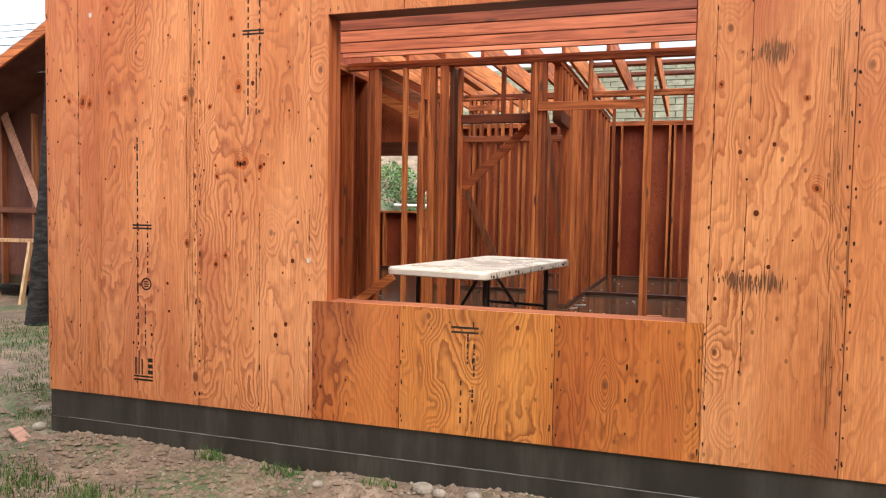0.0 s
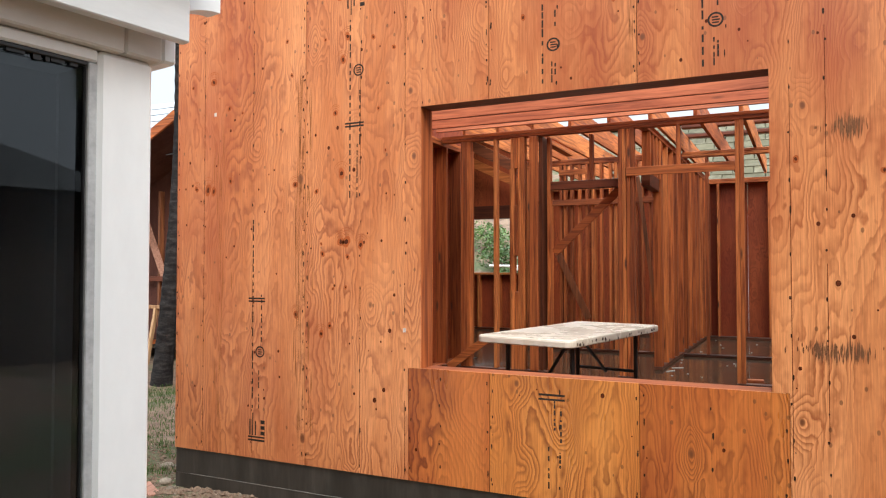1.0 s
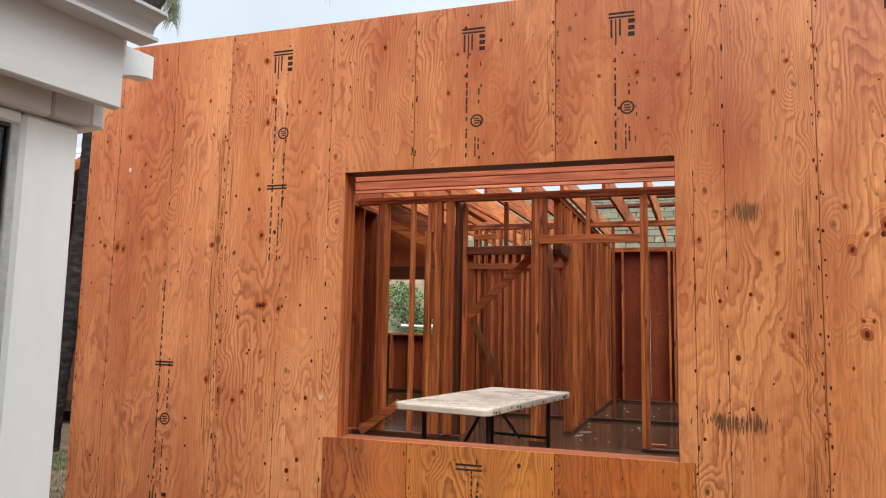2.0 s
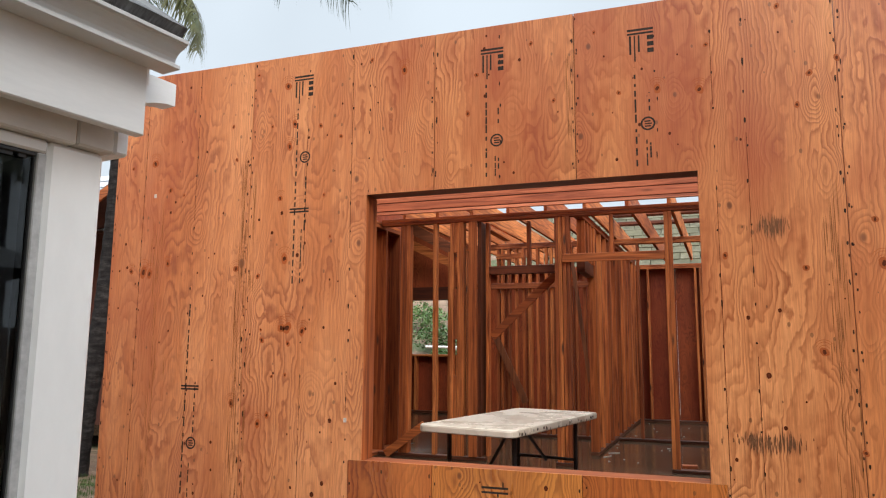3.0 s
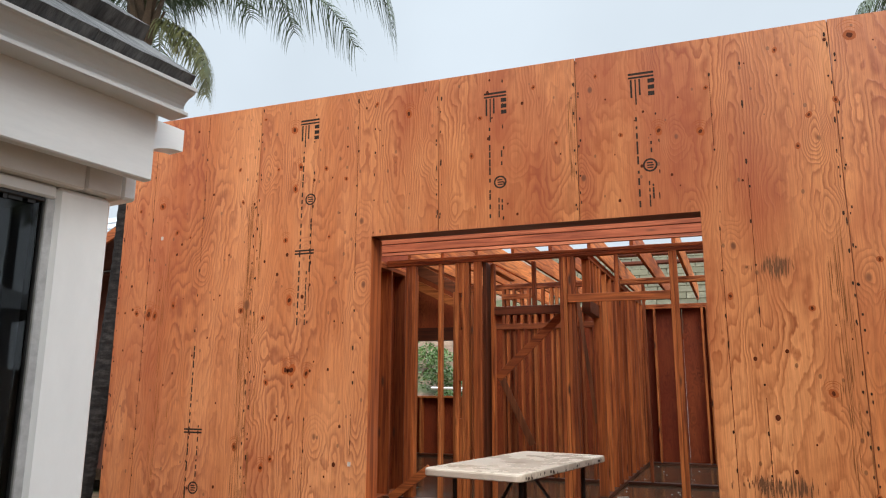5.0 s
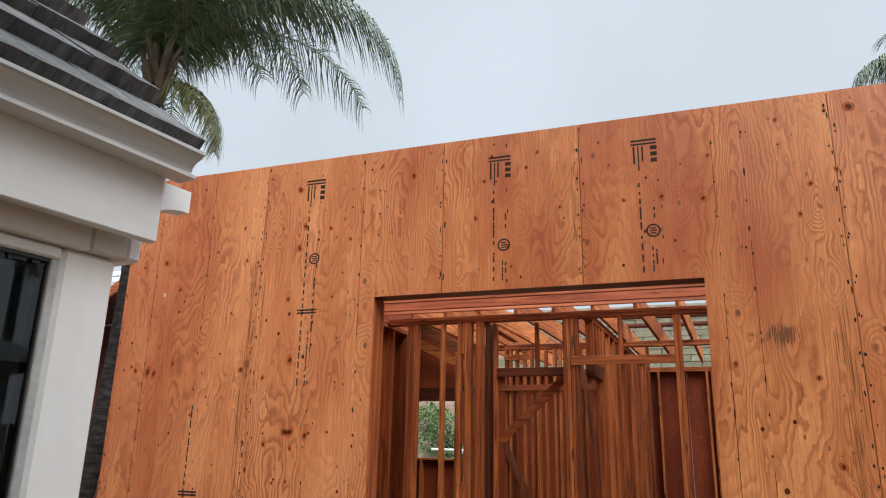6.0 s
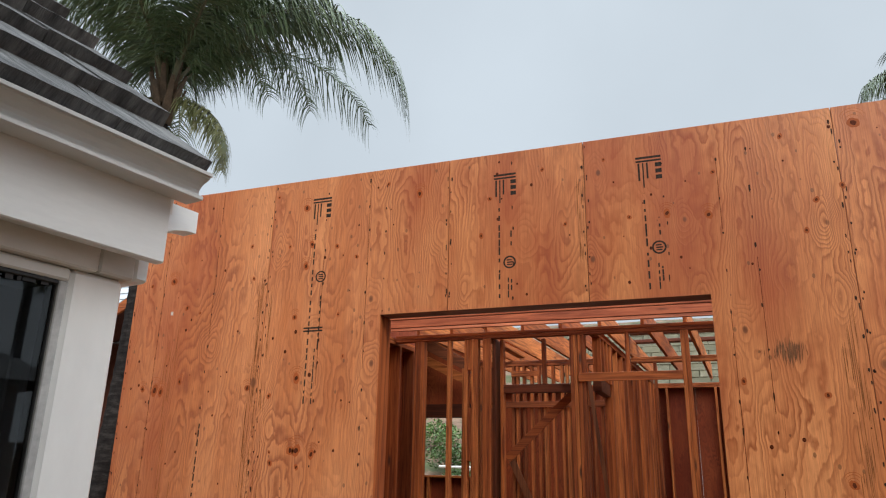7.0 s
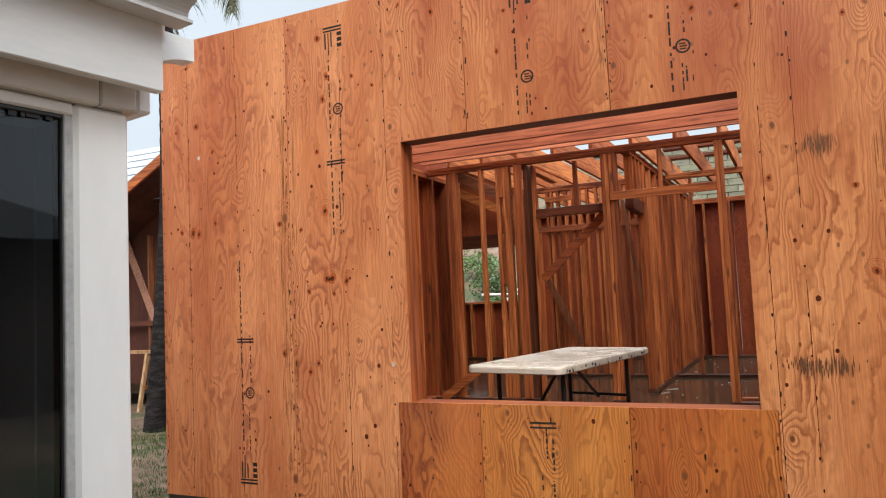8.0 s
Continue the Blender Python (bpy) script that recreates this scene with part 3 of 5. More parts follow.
for k, (p, a, b, z0, z1) in enumerate(((p1, 0, 1, 0, TOP), (p2, 1, 2, 0, TOP), (p3, 2, 3, WZ1, TOP), (p3b, 2, 3, 0, WZ0), (p4, 3, 4, 0, TOP), (p5, 4, 5, 0, TOP))):
    wide = J[b] - J[a]
    inner = [J[b] - 0.406, J[b] - 0.813] if wide > 1 else [J[b] - 0.406]
    if p is p2:
        inner += [1.73]
    if p is p4:
        inner += [3.70]
    cols = [J[a] + 0.012, *inner, J[b] - 0.014]
    holes = hole + ([(SL - 0.003, SR + 0.003, -0.1, WZ0 + 0.003)] if p in (p2, p4) else [])
    nails(p, cols, z0, z1, holes, 0.17, 40 + k)
    nails(p, cols[:1] + cols[-1:], z0, z1, holes, 0.24, 60 + k)
    chalk(p, [c for c in inner if not (SL < c < SR)], z0, z1, 80 + k)
for k, (p, cols) in enumerate(((p2b, (SL + 0.014, 1.95, J[2] - 0.014)), (p4b, (J[3] + 0.014, 3.36, SR - 0.014)))):
    nails(p, cols, 0, WZ0, (), 0.13, 50 + k)
stamp(p1, 0.678, 0.112, 0.667, 0.985, 1.5, 1, False)
stamp(p2, 1.397, 2.874, 2.367, 2.036, 1.609, 2)
stamp(p3, 2.583, 2.879, 2.358, None, 2.159, 3)
bm = bmesh.new()
stamp_bars(bm, 2.59, 0, [(-0.004, 0.534, 0.545, 0.14), (-0.004, 0.511, 0.521, 0.14)] + dashes(random.Random(4), 0.012, 0.36, 0.51, 0.009, 0.03)
           + dashes(random.Random(5), 0.045, 0.30, 0.47, 0.01, 0.03) + dashes(random.Random(6), -0.02, 0.06, 0.3, 0.008, 0.045) + dashes(random.Random(7), 0.04, 0.17, 0.25, 0.01, 0.03))
part("stamp", bm, M_INK, p3b, "black printed grade stamp")
stamp(p4, 3.373, 2.873, 2.37, None, 2.152, 5)
stamp(p5, 4.611, 2.879, 2.374, 2.026, 1.497, 6)



def big_knots(p, spots, seed):
    """Larger red-brown knots with a dark rim and a swirl of grain round them; spots of (x, z, radius)."""
    rng = random.Random(seed)
    for name, mat, grow, lift in (("knot_halo", M_HALO, 1.55, 0.0005), ("knot", M_KNOT, 0.72, 0.0009)):
        bm = bmesh.new()
        for x, z, r in spots:
            a0, k = rng.uniform(0, 6), 12
            vs = []
            for i in range(k):
                a = 2 * math.pi * i / k
                q = r * grow * (1 + 0.16 * math.sin(2 * a + a0) + 0.1 * rng.uniform(-1, 1))
                vs.append(bm.verts.new((x + 0.85 * q * math.cos(a), -lift, z + 1.05 * q * math.sin(a))))
            bm.faces.new(vs)
        part(name, bm, mat, p)["kind"] = "stuff"
    bm = bmesh.new()
    for x, z, r in spots:
        if r < 0.0125:
            continue
        for ring in range(3):
            q, pts = r * (1.9 + 0.65 * ring), []
            a1, span = rng.uniform(0.2, 0.8), rng.uniform(2.0, 2.8)
            for i in range(15):
                a = a1 + span * i / 14
                pts.append((x + q * math.cos(a) * 1.0, z + q * math.sin(a) * 1.15 + (0.3 * r if ring else 0)))
            for (xa, za), (xb, zb) in zip(pts, pts[1:]):
                bm.faces.new([bm.verts.new(v) for v in ((xa, -0.0004, za - 0.0012), (xb, -0.0004, zb - 0.0012), (xb, -0.0004, zb + 0.0012), (xa, -0.0004, za + 0.0012))])
    if len(bm.verts):
        part("knot_swirl", bm, M_HALO, p)["kind"] = "stuff"


big_knots(p1, [(0.124, 2.397, 0.0084), (0.161, 1.715, 0.0126), (0.26, 1.706, 0.021), (0.302, 2.417, 0.0168), (0.309, 1.696, 0.0168), (0.437, 2.23, 0.0116), (0.449, 1.756, 0.0126), (0.545, 2.191, 0.0063), (0.897, 2.606, 0.0084), (0.933, 2.39, 0.0084), (0.963, 1.708, 0.0137), (0.972, 0.909, 0.0147)], 3)
big_knots(p2, [(1.069, 2.921, 0.0073), (1.121, 1.658, 0.0105), (1.157, 1.34, 0.0063), (1.16, 0.799, 0.0147), (1.167, 1.279, 0.0116), (1.182, 2.578, 0.0073), (1.221, 0.849, 0.0116), (1.243, 1.07, 0.0073), (1.256, 2.125, 0.0126), (1.284, 2.824, 0.0168), (1.297, 1.35, 0.0168), (1.301, 1.758, 0.0179), (1.309, 2.441, 0.0147), (1.341, 2.578, 0.0147), (1.333, 1.08, 0.0073), (1.336, 1.35, 0.021), (1.345, 1.26, 0.0105), (1.436, 1.33, 0.0158), (1.518, 2.55, 0.0105), (1.553, 2.126, 0.0073), (1.601, 1.878, 0.0063), (1.656, 2.472, 0.0095), (1.848, 2.915, 0.0084), (2.055, 2.827, 0.0158)], 4)
big_knots(p3, [(2.439, 2.524, 0.0105), (2.49, 2.741, 0.0095), (2.797, 2.88, 0.0084), (2.916, 2.545, 0.0084)], 5)
big_knots(p4, [(3.135, 2.892, 0.0073), (3.254, 2.547, 0.0084), (3.443, 2.548, 0.0147), (3.642, 2.519, 0.0147), (3.681, 2.746, 0.0084), (3.724, 1.685, 0.0105), (4.009, 2.895, 0.0095), (4.065, 1.616, 0.0105), (4.071, 2.392, 0.0095), (4.117, 1.235, 0.0137), (4.131, 2.541, 0.0105), (4.251, 0.802, 0.0095), (4.25, 2.601, 0.0105)], 6)
big_knots(p5, [(4.337, 2.916, 0.0199), (4.36, 1.095, 0.0063), (4.354, 1.826, 0.0105), (4.376, 1.627, 0.0168), (4.408, 1.306, 0.0073), (4.419, 1.246, 0.0189), (4.436, 1.697, 0.0095), (4.449, 1.306, 0.0073), (4.491, 1.035, 0.0095), (4.516, 1.737, 0.0231), (4.529, 1.306, 0.0168), (4.561, 1.045, 0.0105), (4.559, 1.307, 0.0168), (4.58, 1.236, 0.0137), (4.579, 1.307, 0.0126), (4.66, 1.297, 0.021)], 7)

def scuff(p, x, z, wide, tall, seed, count):
    rng = random.Random(seed)
    bm = bmesh.new()
    for i in range(count):
        dx = rng.gauss(0, 0.36) * wide / 2 * 1.4
        h = tall * rng.uniform(0.25, 1.0) * math.exp(-(dx / wide) ** 2 * 2)
        c = z + rng.gauss(0, 0.18) * tall
        w = rng.uniform(0.001, 0.003)
        vs = [bm.verts.new((x + dx + a * w, -0.0006 - 0.00002 * i, c + b * h)) for a, b in ((0, -0.5), (1, -0.15), (0.7, 0.3), (0.1, 0.5), (-0.8, 0.25), (-1, -0.2))]
        bm.faces.new(vs)
    part("scuff_mark", bm, M_SMUDGE, p, "grey scuffed smudge")


def damp_streaks(p, x, z0, z1, spread, count, seed):
    """Thin brown runs of damp down a seam."""
    rng = random.Random(seed)
    bm = bmesh.new()
    for i in range(count):
        dx, h, w = rng.gauss(0, spread), rng.uniform(0.05, 0.32), rng.uniform(0.0008, 0.0026)
        c = rng.uniform(z0 + 0.2, z1 - 0.2)
        vs = [bm.verts.new((x + dx + a * w, -0.0004 - 0.00001 * i, c + b * h)) for a, b in ((0, -0.5), (1, -0.15), (0.5, 0.3), (0.1, 0.5), (-0.6, 0.25), (-1, -0.2))]
        bm.faces.new(vs)
    part("damp_streak", bm, M_STREAK, p, "thin brown damp streaks")["kind"] = "stuff"


damp_streaks(p1, J[1] - 0.05, 0, 2.6, 0.018, 90, 1)
damp_streaks(p2, J[1] + 0.035, 0, 2.4, 0.012, 40, 2)
damp_streaks(p4, J[4] - 0.06, 0, 2.2, 0.022, 70, 3)
damp_streaks(p1, 0.36, 0, 2.3, 0.03, 40, 4)
damp_streaks(p3, J[3] - 0.03, WZ1, TOP, 0.012, 14, 5)
scuff(p4, 3.924, 1.815, 0.16, 0.10, 1, 60)
scuff(p4, 3.888, 0.827, 0.30, 0.10, 2, 90)
scuff(p4, 3.797, 0.842, 0.16, 0.05, 3, 30)
for pp, x, z in ((p2, 1.728, 0.841), (p1, 0.318, 2.201)):
    bm = bmesh.new()
    add_box(bm, (x - 0.009, -0.001, z - 0.012), (x + 0.009, 0.002, z + 0.012))
    part("tag", bm, M_STAPLE, pp, "small white paper tag")

# framing of the front wall
Y0, Y1 = 0.0125, 0.152
for x in (WX0 - 0.076, WX0 - 0.038, WX1, WX1 + 0.038):
    stick("stud", wall_front, M_Z, (x, Y0, 0.09), (x + 0.0375, Y1, WZ1 if WX0 - 0.04 <= x <= WX1 else 2.93))
for x in np.arange(0.2, 5.3, 0.406):
    if not WX0 - 0.1 < x + 0.02 < WX1 + 0.1:
        stick("stud", wall_front, M_Z, (x, Y0, 0.09), (x + 0.038, Y1, 2.93))
    else:
        stick("stud", wall_front, M_Z, (x, Y0, 0.09), (x + 0.038, Y1, WZ0 - 0.04))
for x in (J[2], J[3]):
    stick("cripple", wall_front, M_Z, (x - 0.02, Y0, 2.405), (x + 0.018, Y1, 2.93))
    stick("cripple", wall_front, M_Z, (x - 0.02, Y0, 0.09), (x + 0.018, Y1, WZ0 - 0.04))
stick("plate", wall_front, M_X, (0.155, Y0, SLAB), (5.3, Y1, SLAB + 0.038))
stick("plate", wall_front, M_X, (0.0125, Y0, 2.932), (5.45, Y1, 2.968))
stick("plate", wall_front, M_X, (0.0125, Y0, 2.97), (5.45, Y1, 3.008))
stick("window_sill", wall_front, M_X, (WX0 + 0.001, 0.0128, WZ0 - 0.036), (WX1 - 0.001, Y1, WZ0 - 0.001), label="bare fir sill plate")
# header in a darker lumber than the studs and sill
stick("header_beam", wall_front, M_DARKX, (WX0 - 0.03, 0.0135, WZ1 + 0.003), (WX1 + 0.03, Y1 - 0.004, 2.4), label="dark window header")

# left outer wall of the main room
wall_left = structure("wall_left", "side wall of fir studs with plywood outside", "wall")
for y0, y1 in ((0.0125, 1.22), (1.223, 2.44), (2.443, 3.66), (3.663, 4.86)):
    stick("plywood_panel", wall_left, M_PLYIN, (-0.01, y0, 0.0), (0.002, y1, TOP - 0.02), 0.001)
for y in (*np.arange(0.35, 4.7, 0.406), 4.62, 4.82):
    stick("stud", wall_left, M_Z, (0.0025, y, SLAB + 0.038), (0.142, y + 0.038, 2.62))
stick("plate", wall_left, M_Y, (0.0025, 0.155, SLAB), (0.142, 4.86, SLAB + 0.037))
stick("plate", wall_left, M_Y, (0.0025, 0.155, 2.621), (0.142, 4.86, 2.658))
stick("plate", wall_left, M_Y, (0.0025, 0.155, 2.66), (0.142, 4.86, 2.697))
stick("brace_stub", wall_left, M_X, (-0.10, 0.16, 2.0), (-0.012, 0.2, 2.12), label="sawn board end past the corner")

# all inner walls share one plate height; the building runs back slightly askew
PLATE = 2.72
SKEW = 0.036


def askew(x, y):
    return x + SKEW * (y - 3.86)


# partition with two doorways behind the table
AY0, AY1, AT = 3.86, 3.949, PLATE
wall_partition = structure("wall_partition", "open stud partition with two framed doorways", "wall")
LOW, HIGH = SLAB + 0.038, AT - 0.078
for x in (0.39, 0.43, 0.468, 0.79, 0.995, 1.078, 1.118, 2.178, 2.218, 2.262, 2.302, 3.305, 3.345, 4.3, 4.7):
    stick("stud", wall_partition, M_Z, (x, AY0, LOW), (x + 0.038, AY1, HIGH))
stick("stud", wall_partition, M_Z, (1.215, AY0 - 0.01, LOW), (1.305, AY0 + 0.028, HIGH))
stick("stud", wall_partition, M_DARKD, (1.312, AY0 + 0.03, LOW), (1.35, AY0 + 0.25, HIGH), label="dark damp stud")
stick("stud", wall_partition, M_Z, (1.375, AY1 + 0.03, LOW), (1.413, AY1 + 0.12, HIGH))
for z0, z1 in ((LOW, 0.93), (1.33, 1.89), (2.30, HIGH)):
    stick("block", wall_partition, M_Z, (1.036, AY0 + 0.004, z0), (1.074, AY1, z1))
stick("header", wall_partition, M_X, (2.262, AY0 - 0.018, 2.146), (3.303, AY0 - 0.002, 2.235), label="horizontal fir board over the doorway")
stick("header", wall_partition, M_X, (2.342, AY0 + 0.002, 2.16), (3.303, AY1, 2.235))
stick("cripple", wall_partition, M_Z, (2.757, AY0, 2.237), (2.795, AY1, HIGH))
stick("header", wall_partition, M_DARKX, (1.415, AY1 + 0.03, 2.055), (2.20, AY1 + 0.12, 2.145), label="dark wet header over the doorway")
stick("cripple", wall_partition, M_Z, (1.845, AY1 + 0.04, 2.147), (1.883, AY1 + 0.12, HIGH))
stick("plate", wall_partition, M_X, (0.145, AY0, AT - 0.076), (4.9, AY1, AT - 0.039))
stick("plate", wall_partition, M_X, (0.145, AY0, AT - 0.037), (4.9, AY1, AT))
stick("plate", wall_partition, M_PLATE, (0.145, AY0, SLAB), (1.4, AY1, LOW - 0.001))
stick("plate", wall_partition, M_PLATE, (2.16, AY0, SLAB), (2.34, AY1, LOW - 0.001))
stick("plate", wall_partition, M_PLATE, (3.30, AY0, SLAB), (4.9, AY1, LOW - 0.001))
stick("plate", wall_partition, M_Y, (1.215, AY1 + 0.003, 2.64), (1.304, 5.4, 2.677))
beam_between("brace", wall_partition, M_X, (2.23, AY1 + 0.15, 2.12), (1.42, AY1 + 0.15, 1.36), 0.09, 0.02, "reddish diagonal brace", (0, 1, 0))
beam_between("brace", wall_partition, M_X, (0.25, AY0 - 0.03, 0.06), (0.72, AY0 - 0.03, 0.40), 0.09, 0.02, "diagonal brace board", (0, 1, 0))

# wall running back from the partition
wall_hall = structure("wall_hall", "long stud wall running back, with a doorway", "wall")
HX0, HX1 = 2.37, 2.459


def hall_stick(name, mat, y0, y1, z0, z1, label=""):
    dx = askew(0.0, (y0 + y1) / 2)
    return stick(name, wall_hall, mat, (HX0 + dx, y0, z0), (HX1 + dx, y1, z1), label=label)


for y in (4.72, 4.80, 5.15, 5.55, 5.82, 5.90, *np.arange(6.32, 8.7, 0.406), 8.55, 8.74):
    hall_stick("stud", M_Z, y, y + 0.038, LOW, HIGH)
for y in np.arange(4.1, 4.7, 0.2):
    hall_stick("cripple", M_Z, y, y + 0.038, 2.20, HIGH)
stick("header", wall_hall, M_DARKX, (HX0 + 0.012, 4.04, 2.06), (HX1 + 0.012, 4.715, 2.198), label="dark header over a doorway")
for y0, y1, z in ((4.72, 8.78, SLAB + 0.0185), (3.96, 8.78, PLATE - 0.057), (3.96, 8.78, PLATE - 0.018)):
    beam_between("plate", wall_hall, M_PLATE if z < 1 else M_Y, (askew((HX0 + HX1) / 2, y0), y0, z), (askew((HX0 + HX1) / 2, y1), y1, z), 0.089, 0.037)

# cross wall half way back
wall_cross = structure("wall_cross", "open cross wall of fir studs", "wall")
CY0, CY1, CT = 6.16, 6.249, PLATE
for x in (2.845, 3.72, 4.1, 4.5):
    stick("stud", wall_cross, M_Z, (x, CY0, LOW), (x + 0.038, CY1, CT - 0.078))
for x in (0.16, 0.42, 0.56, 0.74, 0.905, 0.965, 1.06, 1.17, 1.275, 1.36, 1.475, 1.6, 1.67, 1.82, 1.95, 2.13, 2.285, 2.35):
    stick("stud", wall_cross, M_Z, (x, CY0, LOW), (x + 0.038, CY1, CT - 0.078))
stick("plate", wall_cross, M_PLATE, (2.56, CY0, SLAB), (5.3, CY1, LOW - 0.001))
stick("plate", wall_cross, M_PLATE, (0.2, CY0, SLAB), (2.44, CY1, LOW - 0.001))
for x0, x1 in ((0.2, 2.44), (2.56, 5.3)):
    stick("plate", wall_cross, M_X, (x0, CY0, CT - 0.076), (x1, CY1, CT - 0.039))
    stick("plate", wall_cross, M_X, (x0, CY0, CT - 0.037), (x1, CY1, CT))
stick("block", wall_cross, M_X, (0.9, CY0 - 0.012, 2.50), (1.3, CY0 - 0.002, 2.575), label="pale blocking board between studs")
stick("ledger", wall_cross, M_X, (0.6, CY0 - 0.04, 2.07), (2.26, CY0 - 0.002, 2.15), label="pale horizontal ledger board")
beam_between("brace", wall_cross, M_DARKD, (0.895, CY0 - 0.07, 1.41), (1.33, CY0 - 0.07, 0.50), 0.09, 0.02, "dark diagonal brace", (0, 1, 0))
beam_between("brace", wall_cross, M_DARKD, (2.0, CY0 - 0.07, 2.42), (2.205, CY0 - 0.07, 0.80), 0.05, 0.02, "thin dark diagonal brace", (0, 1, 0))

# back wall with plywood outside and a window in the wing
wall_back = structure("wall_back", "back wall of fir studs over red-brown plywood", "wall")
BY0, BY1, BT = 8.8, 8.94, 2.655
# back sheathing takes the darker inner colour with the shade in it
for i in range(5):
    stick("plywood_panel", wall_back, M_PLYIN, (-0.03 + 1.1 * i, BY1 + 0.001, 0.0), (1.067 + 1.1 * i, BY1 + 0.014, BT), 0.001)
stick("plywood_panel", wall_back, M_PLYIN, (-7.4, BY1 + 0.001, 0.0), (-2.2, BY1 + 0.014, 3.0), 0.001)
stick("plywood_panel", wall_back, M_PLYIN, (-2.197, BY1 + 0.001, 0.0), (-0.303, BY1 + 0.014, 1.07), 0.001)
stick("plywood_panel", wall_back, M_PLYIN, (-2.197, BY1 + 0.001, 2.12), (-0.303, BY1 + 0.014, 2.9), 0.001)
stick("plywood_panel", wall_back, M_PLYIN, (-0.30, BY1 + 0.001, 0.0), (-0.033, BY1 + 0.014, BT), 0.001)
for x in (-2.6, -2.24, -1.83, -1.43, -1.02, -0.61, -0.29, -0.02, 0.38, 0.78, 1.18, 1.6, 2.0, 2.4, 2.66, 2.81, 3.2, 3.57, 3.65, 4.05, 4.45, 4.85):
    if -2.2 < x < -0.35:
        stick("stud", wall_back, M_Z, (x, BY0, LOW), (x + 0.038, BY1, 1.068))
    else:
        stick("stud", wall_back, M_Z, (x, BY0, LOW), (x + 0.038, BY1, BT - 0.078))
stick("plate", wall_back, M_PLATE, (-2.6, BY0, SLAB), (5.3, BY1, LOW - 0.001))
stick("plate", wall_back, M_X, (-0.3, BY0, BT - 0.076), (5.3, BY1, BT - 0.039))
stick("plate", wall_back, M_X, (-0.3, BY0, BT - 0.037), (5.3, BY1, BT))
stick("window_sill", wall_back, M_X, (-2.2, BY0, 1.072), (-0.30, BY1 + 0.012, 1.108))
stick("header", wall_back, M_DARKX, (-2.2, BY0, 2.12), (-0.30, BY1, 2.36))
wall_right = structure("wall_right", "plain side wall closing the building", "wall")
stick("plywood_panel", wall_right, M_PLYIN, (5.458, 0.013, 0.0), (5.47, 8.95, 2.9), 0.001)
for y in np.arange(0.3, 8.7, 0.61):
    stick("stud", wall_right, M_Z, (5.318, y, SLAB), (5.457, y + 0.038, 2.9))

# ceiling joists
roof_frame = structure("roof_frame", "bare fir roof joists open to the sky", "roof framing")


def joist(x, y0, y1, deep=0.235):
    z = PLATE + 0.004 + deep / 2
    beam_between("rafter", roof_frame, M_Y, (askew(x, y0), y0, z), (askew(x, y1), y1, z), 0.038, deep)


for x in (0.42, 0.83, 1.24, 1.66, 2.08, 2.50, 2.94, 3.36, 3.78, 4.2, 4.62, 5.0):
    joist(x, 3.88, 8.9)
for k in range(9):
    y = 3.70 - 0.406 * k
    stick("joist", roof_frame, M_RED, (0.15, y, 2.70 if k else 2.745), (5.3, y + 0.038, 2.935 if k else 2.98))
for y, x0 in ((5.75, 2.6), (6.45, 2.55)):
    stick("purlin", roof_frame, M_DARKX, (x0, y, 2.962), (5.3, y + 0.14, 3.005), label="dark weathered plank across the joists")

# side wing with its gable roof
RX, RZ, SL = -2.6, 4.22, 0.52
wing = structure("wing_roof", "gable roof of the side wing under white underlay", "roof")
for side_x in (-6.4, 0.0):
    bm = bmesh.new()
    sgn = 1 if side_x > RX else -1
    drop = SL * abs(side_x - RX)
    out = [(RX, RZ), (side_x, RZ - drop), (side_x, RZ - drop - 0.03), (RX, RZ - 0.03)]
    prism(bm, out, 3.9, 5.2 if sgn < 0 else 4.3)
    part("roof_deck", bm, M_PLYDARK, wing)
    bm = bmesh.new()
    n_rows = 7
    for i in range(n_rows):
        xa = side_x + (RX - side_x) * i / n_rows
        xb = side_x + (RX - side_x) * (i + 1.12) / n_rows
        if abs(xb - RX) < 0.05 or (xb - RX) * (xa - RX) < 0:
            xb = RX
        za, zb = RZ - SL * abs(xa - RX), RZ - SL * abs(xb - RX)
        prism(bm, [(xa, za + 0.012), (xb, zb + 0.004), (xb, zb + 0.010), (xa, za + 0.020)], 3.88, 5.2 if sgn < 0 else 4.3)
    part("underlay", bm, M_WRAP, wing, "white crinkled roof underlay")
    for y in (3.86, 8.5):
        beam_between("rake_board", wing, M_X, (RX, y, RZ - 0.10), (side_x, y, RZ - drop - 0.10), 0.13, 0.038, "bare fir rake board", (0, 1, 0))
        beam_between("rake_board", wing, M_X, (RX, y + 0.1, RZ - 0.5), (side_x * 0.9, y + 0.1, RZ - drop - 0.40), 0.16, 0.038, "", (0, 1, 0)) if y > 5 else None
    for y in (7.4, 8.0):
        beam_between("rafter", wing, M_DARKX, (RX, y, RZ - 0.12), (side_x, y, RZ - drop - 0.12), 0.16, 0.038, "", (0, 1, 0))
MIRROR = Matrix(((0, 1, 0, 0), (1, 0, 0, 0), (0, 0, 1, 0), (0, 0, 0, 1)))
bm = bmesh.new()
prism(bm, [(4.6, 2.95), (9.1, 5.2), (9.1, 5.17), (4.6, 2.92)], -14.0, -0.02)
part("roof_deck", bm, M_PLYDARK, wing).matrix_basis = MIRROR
bm = bmesh.new()
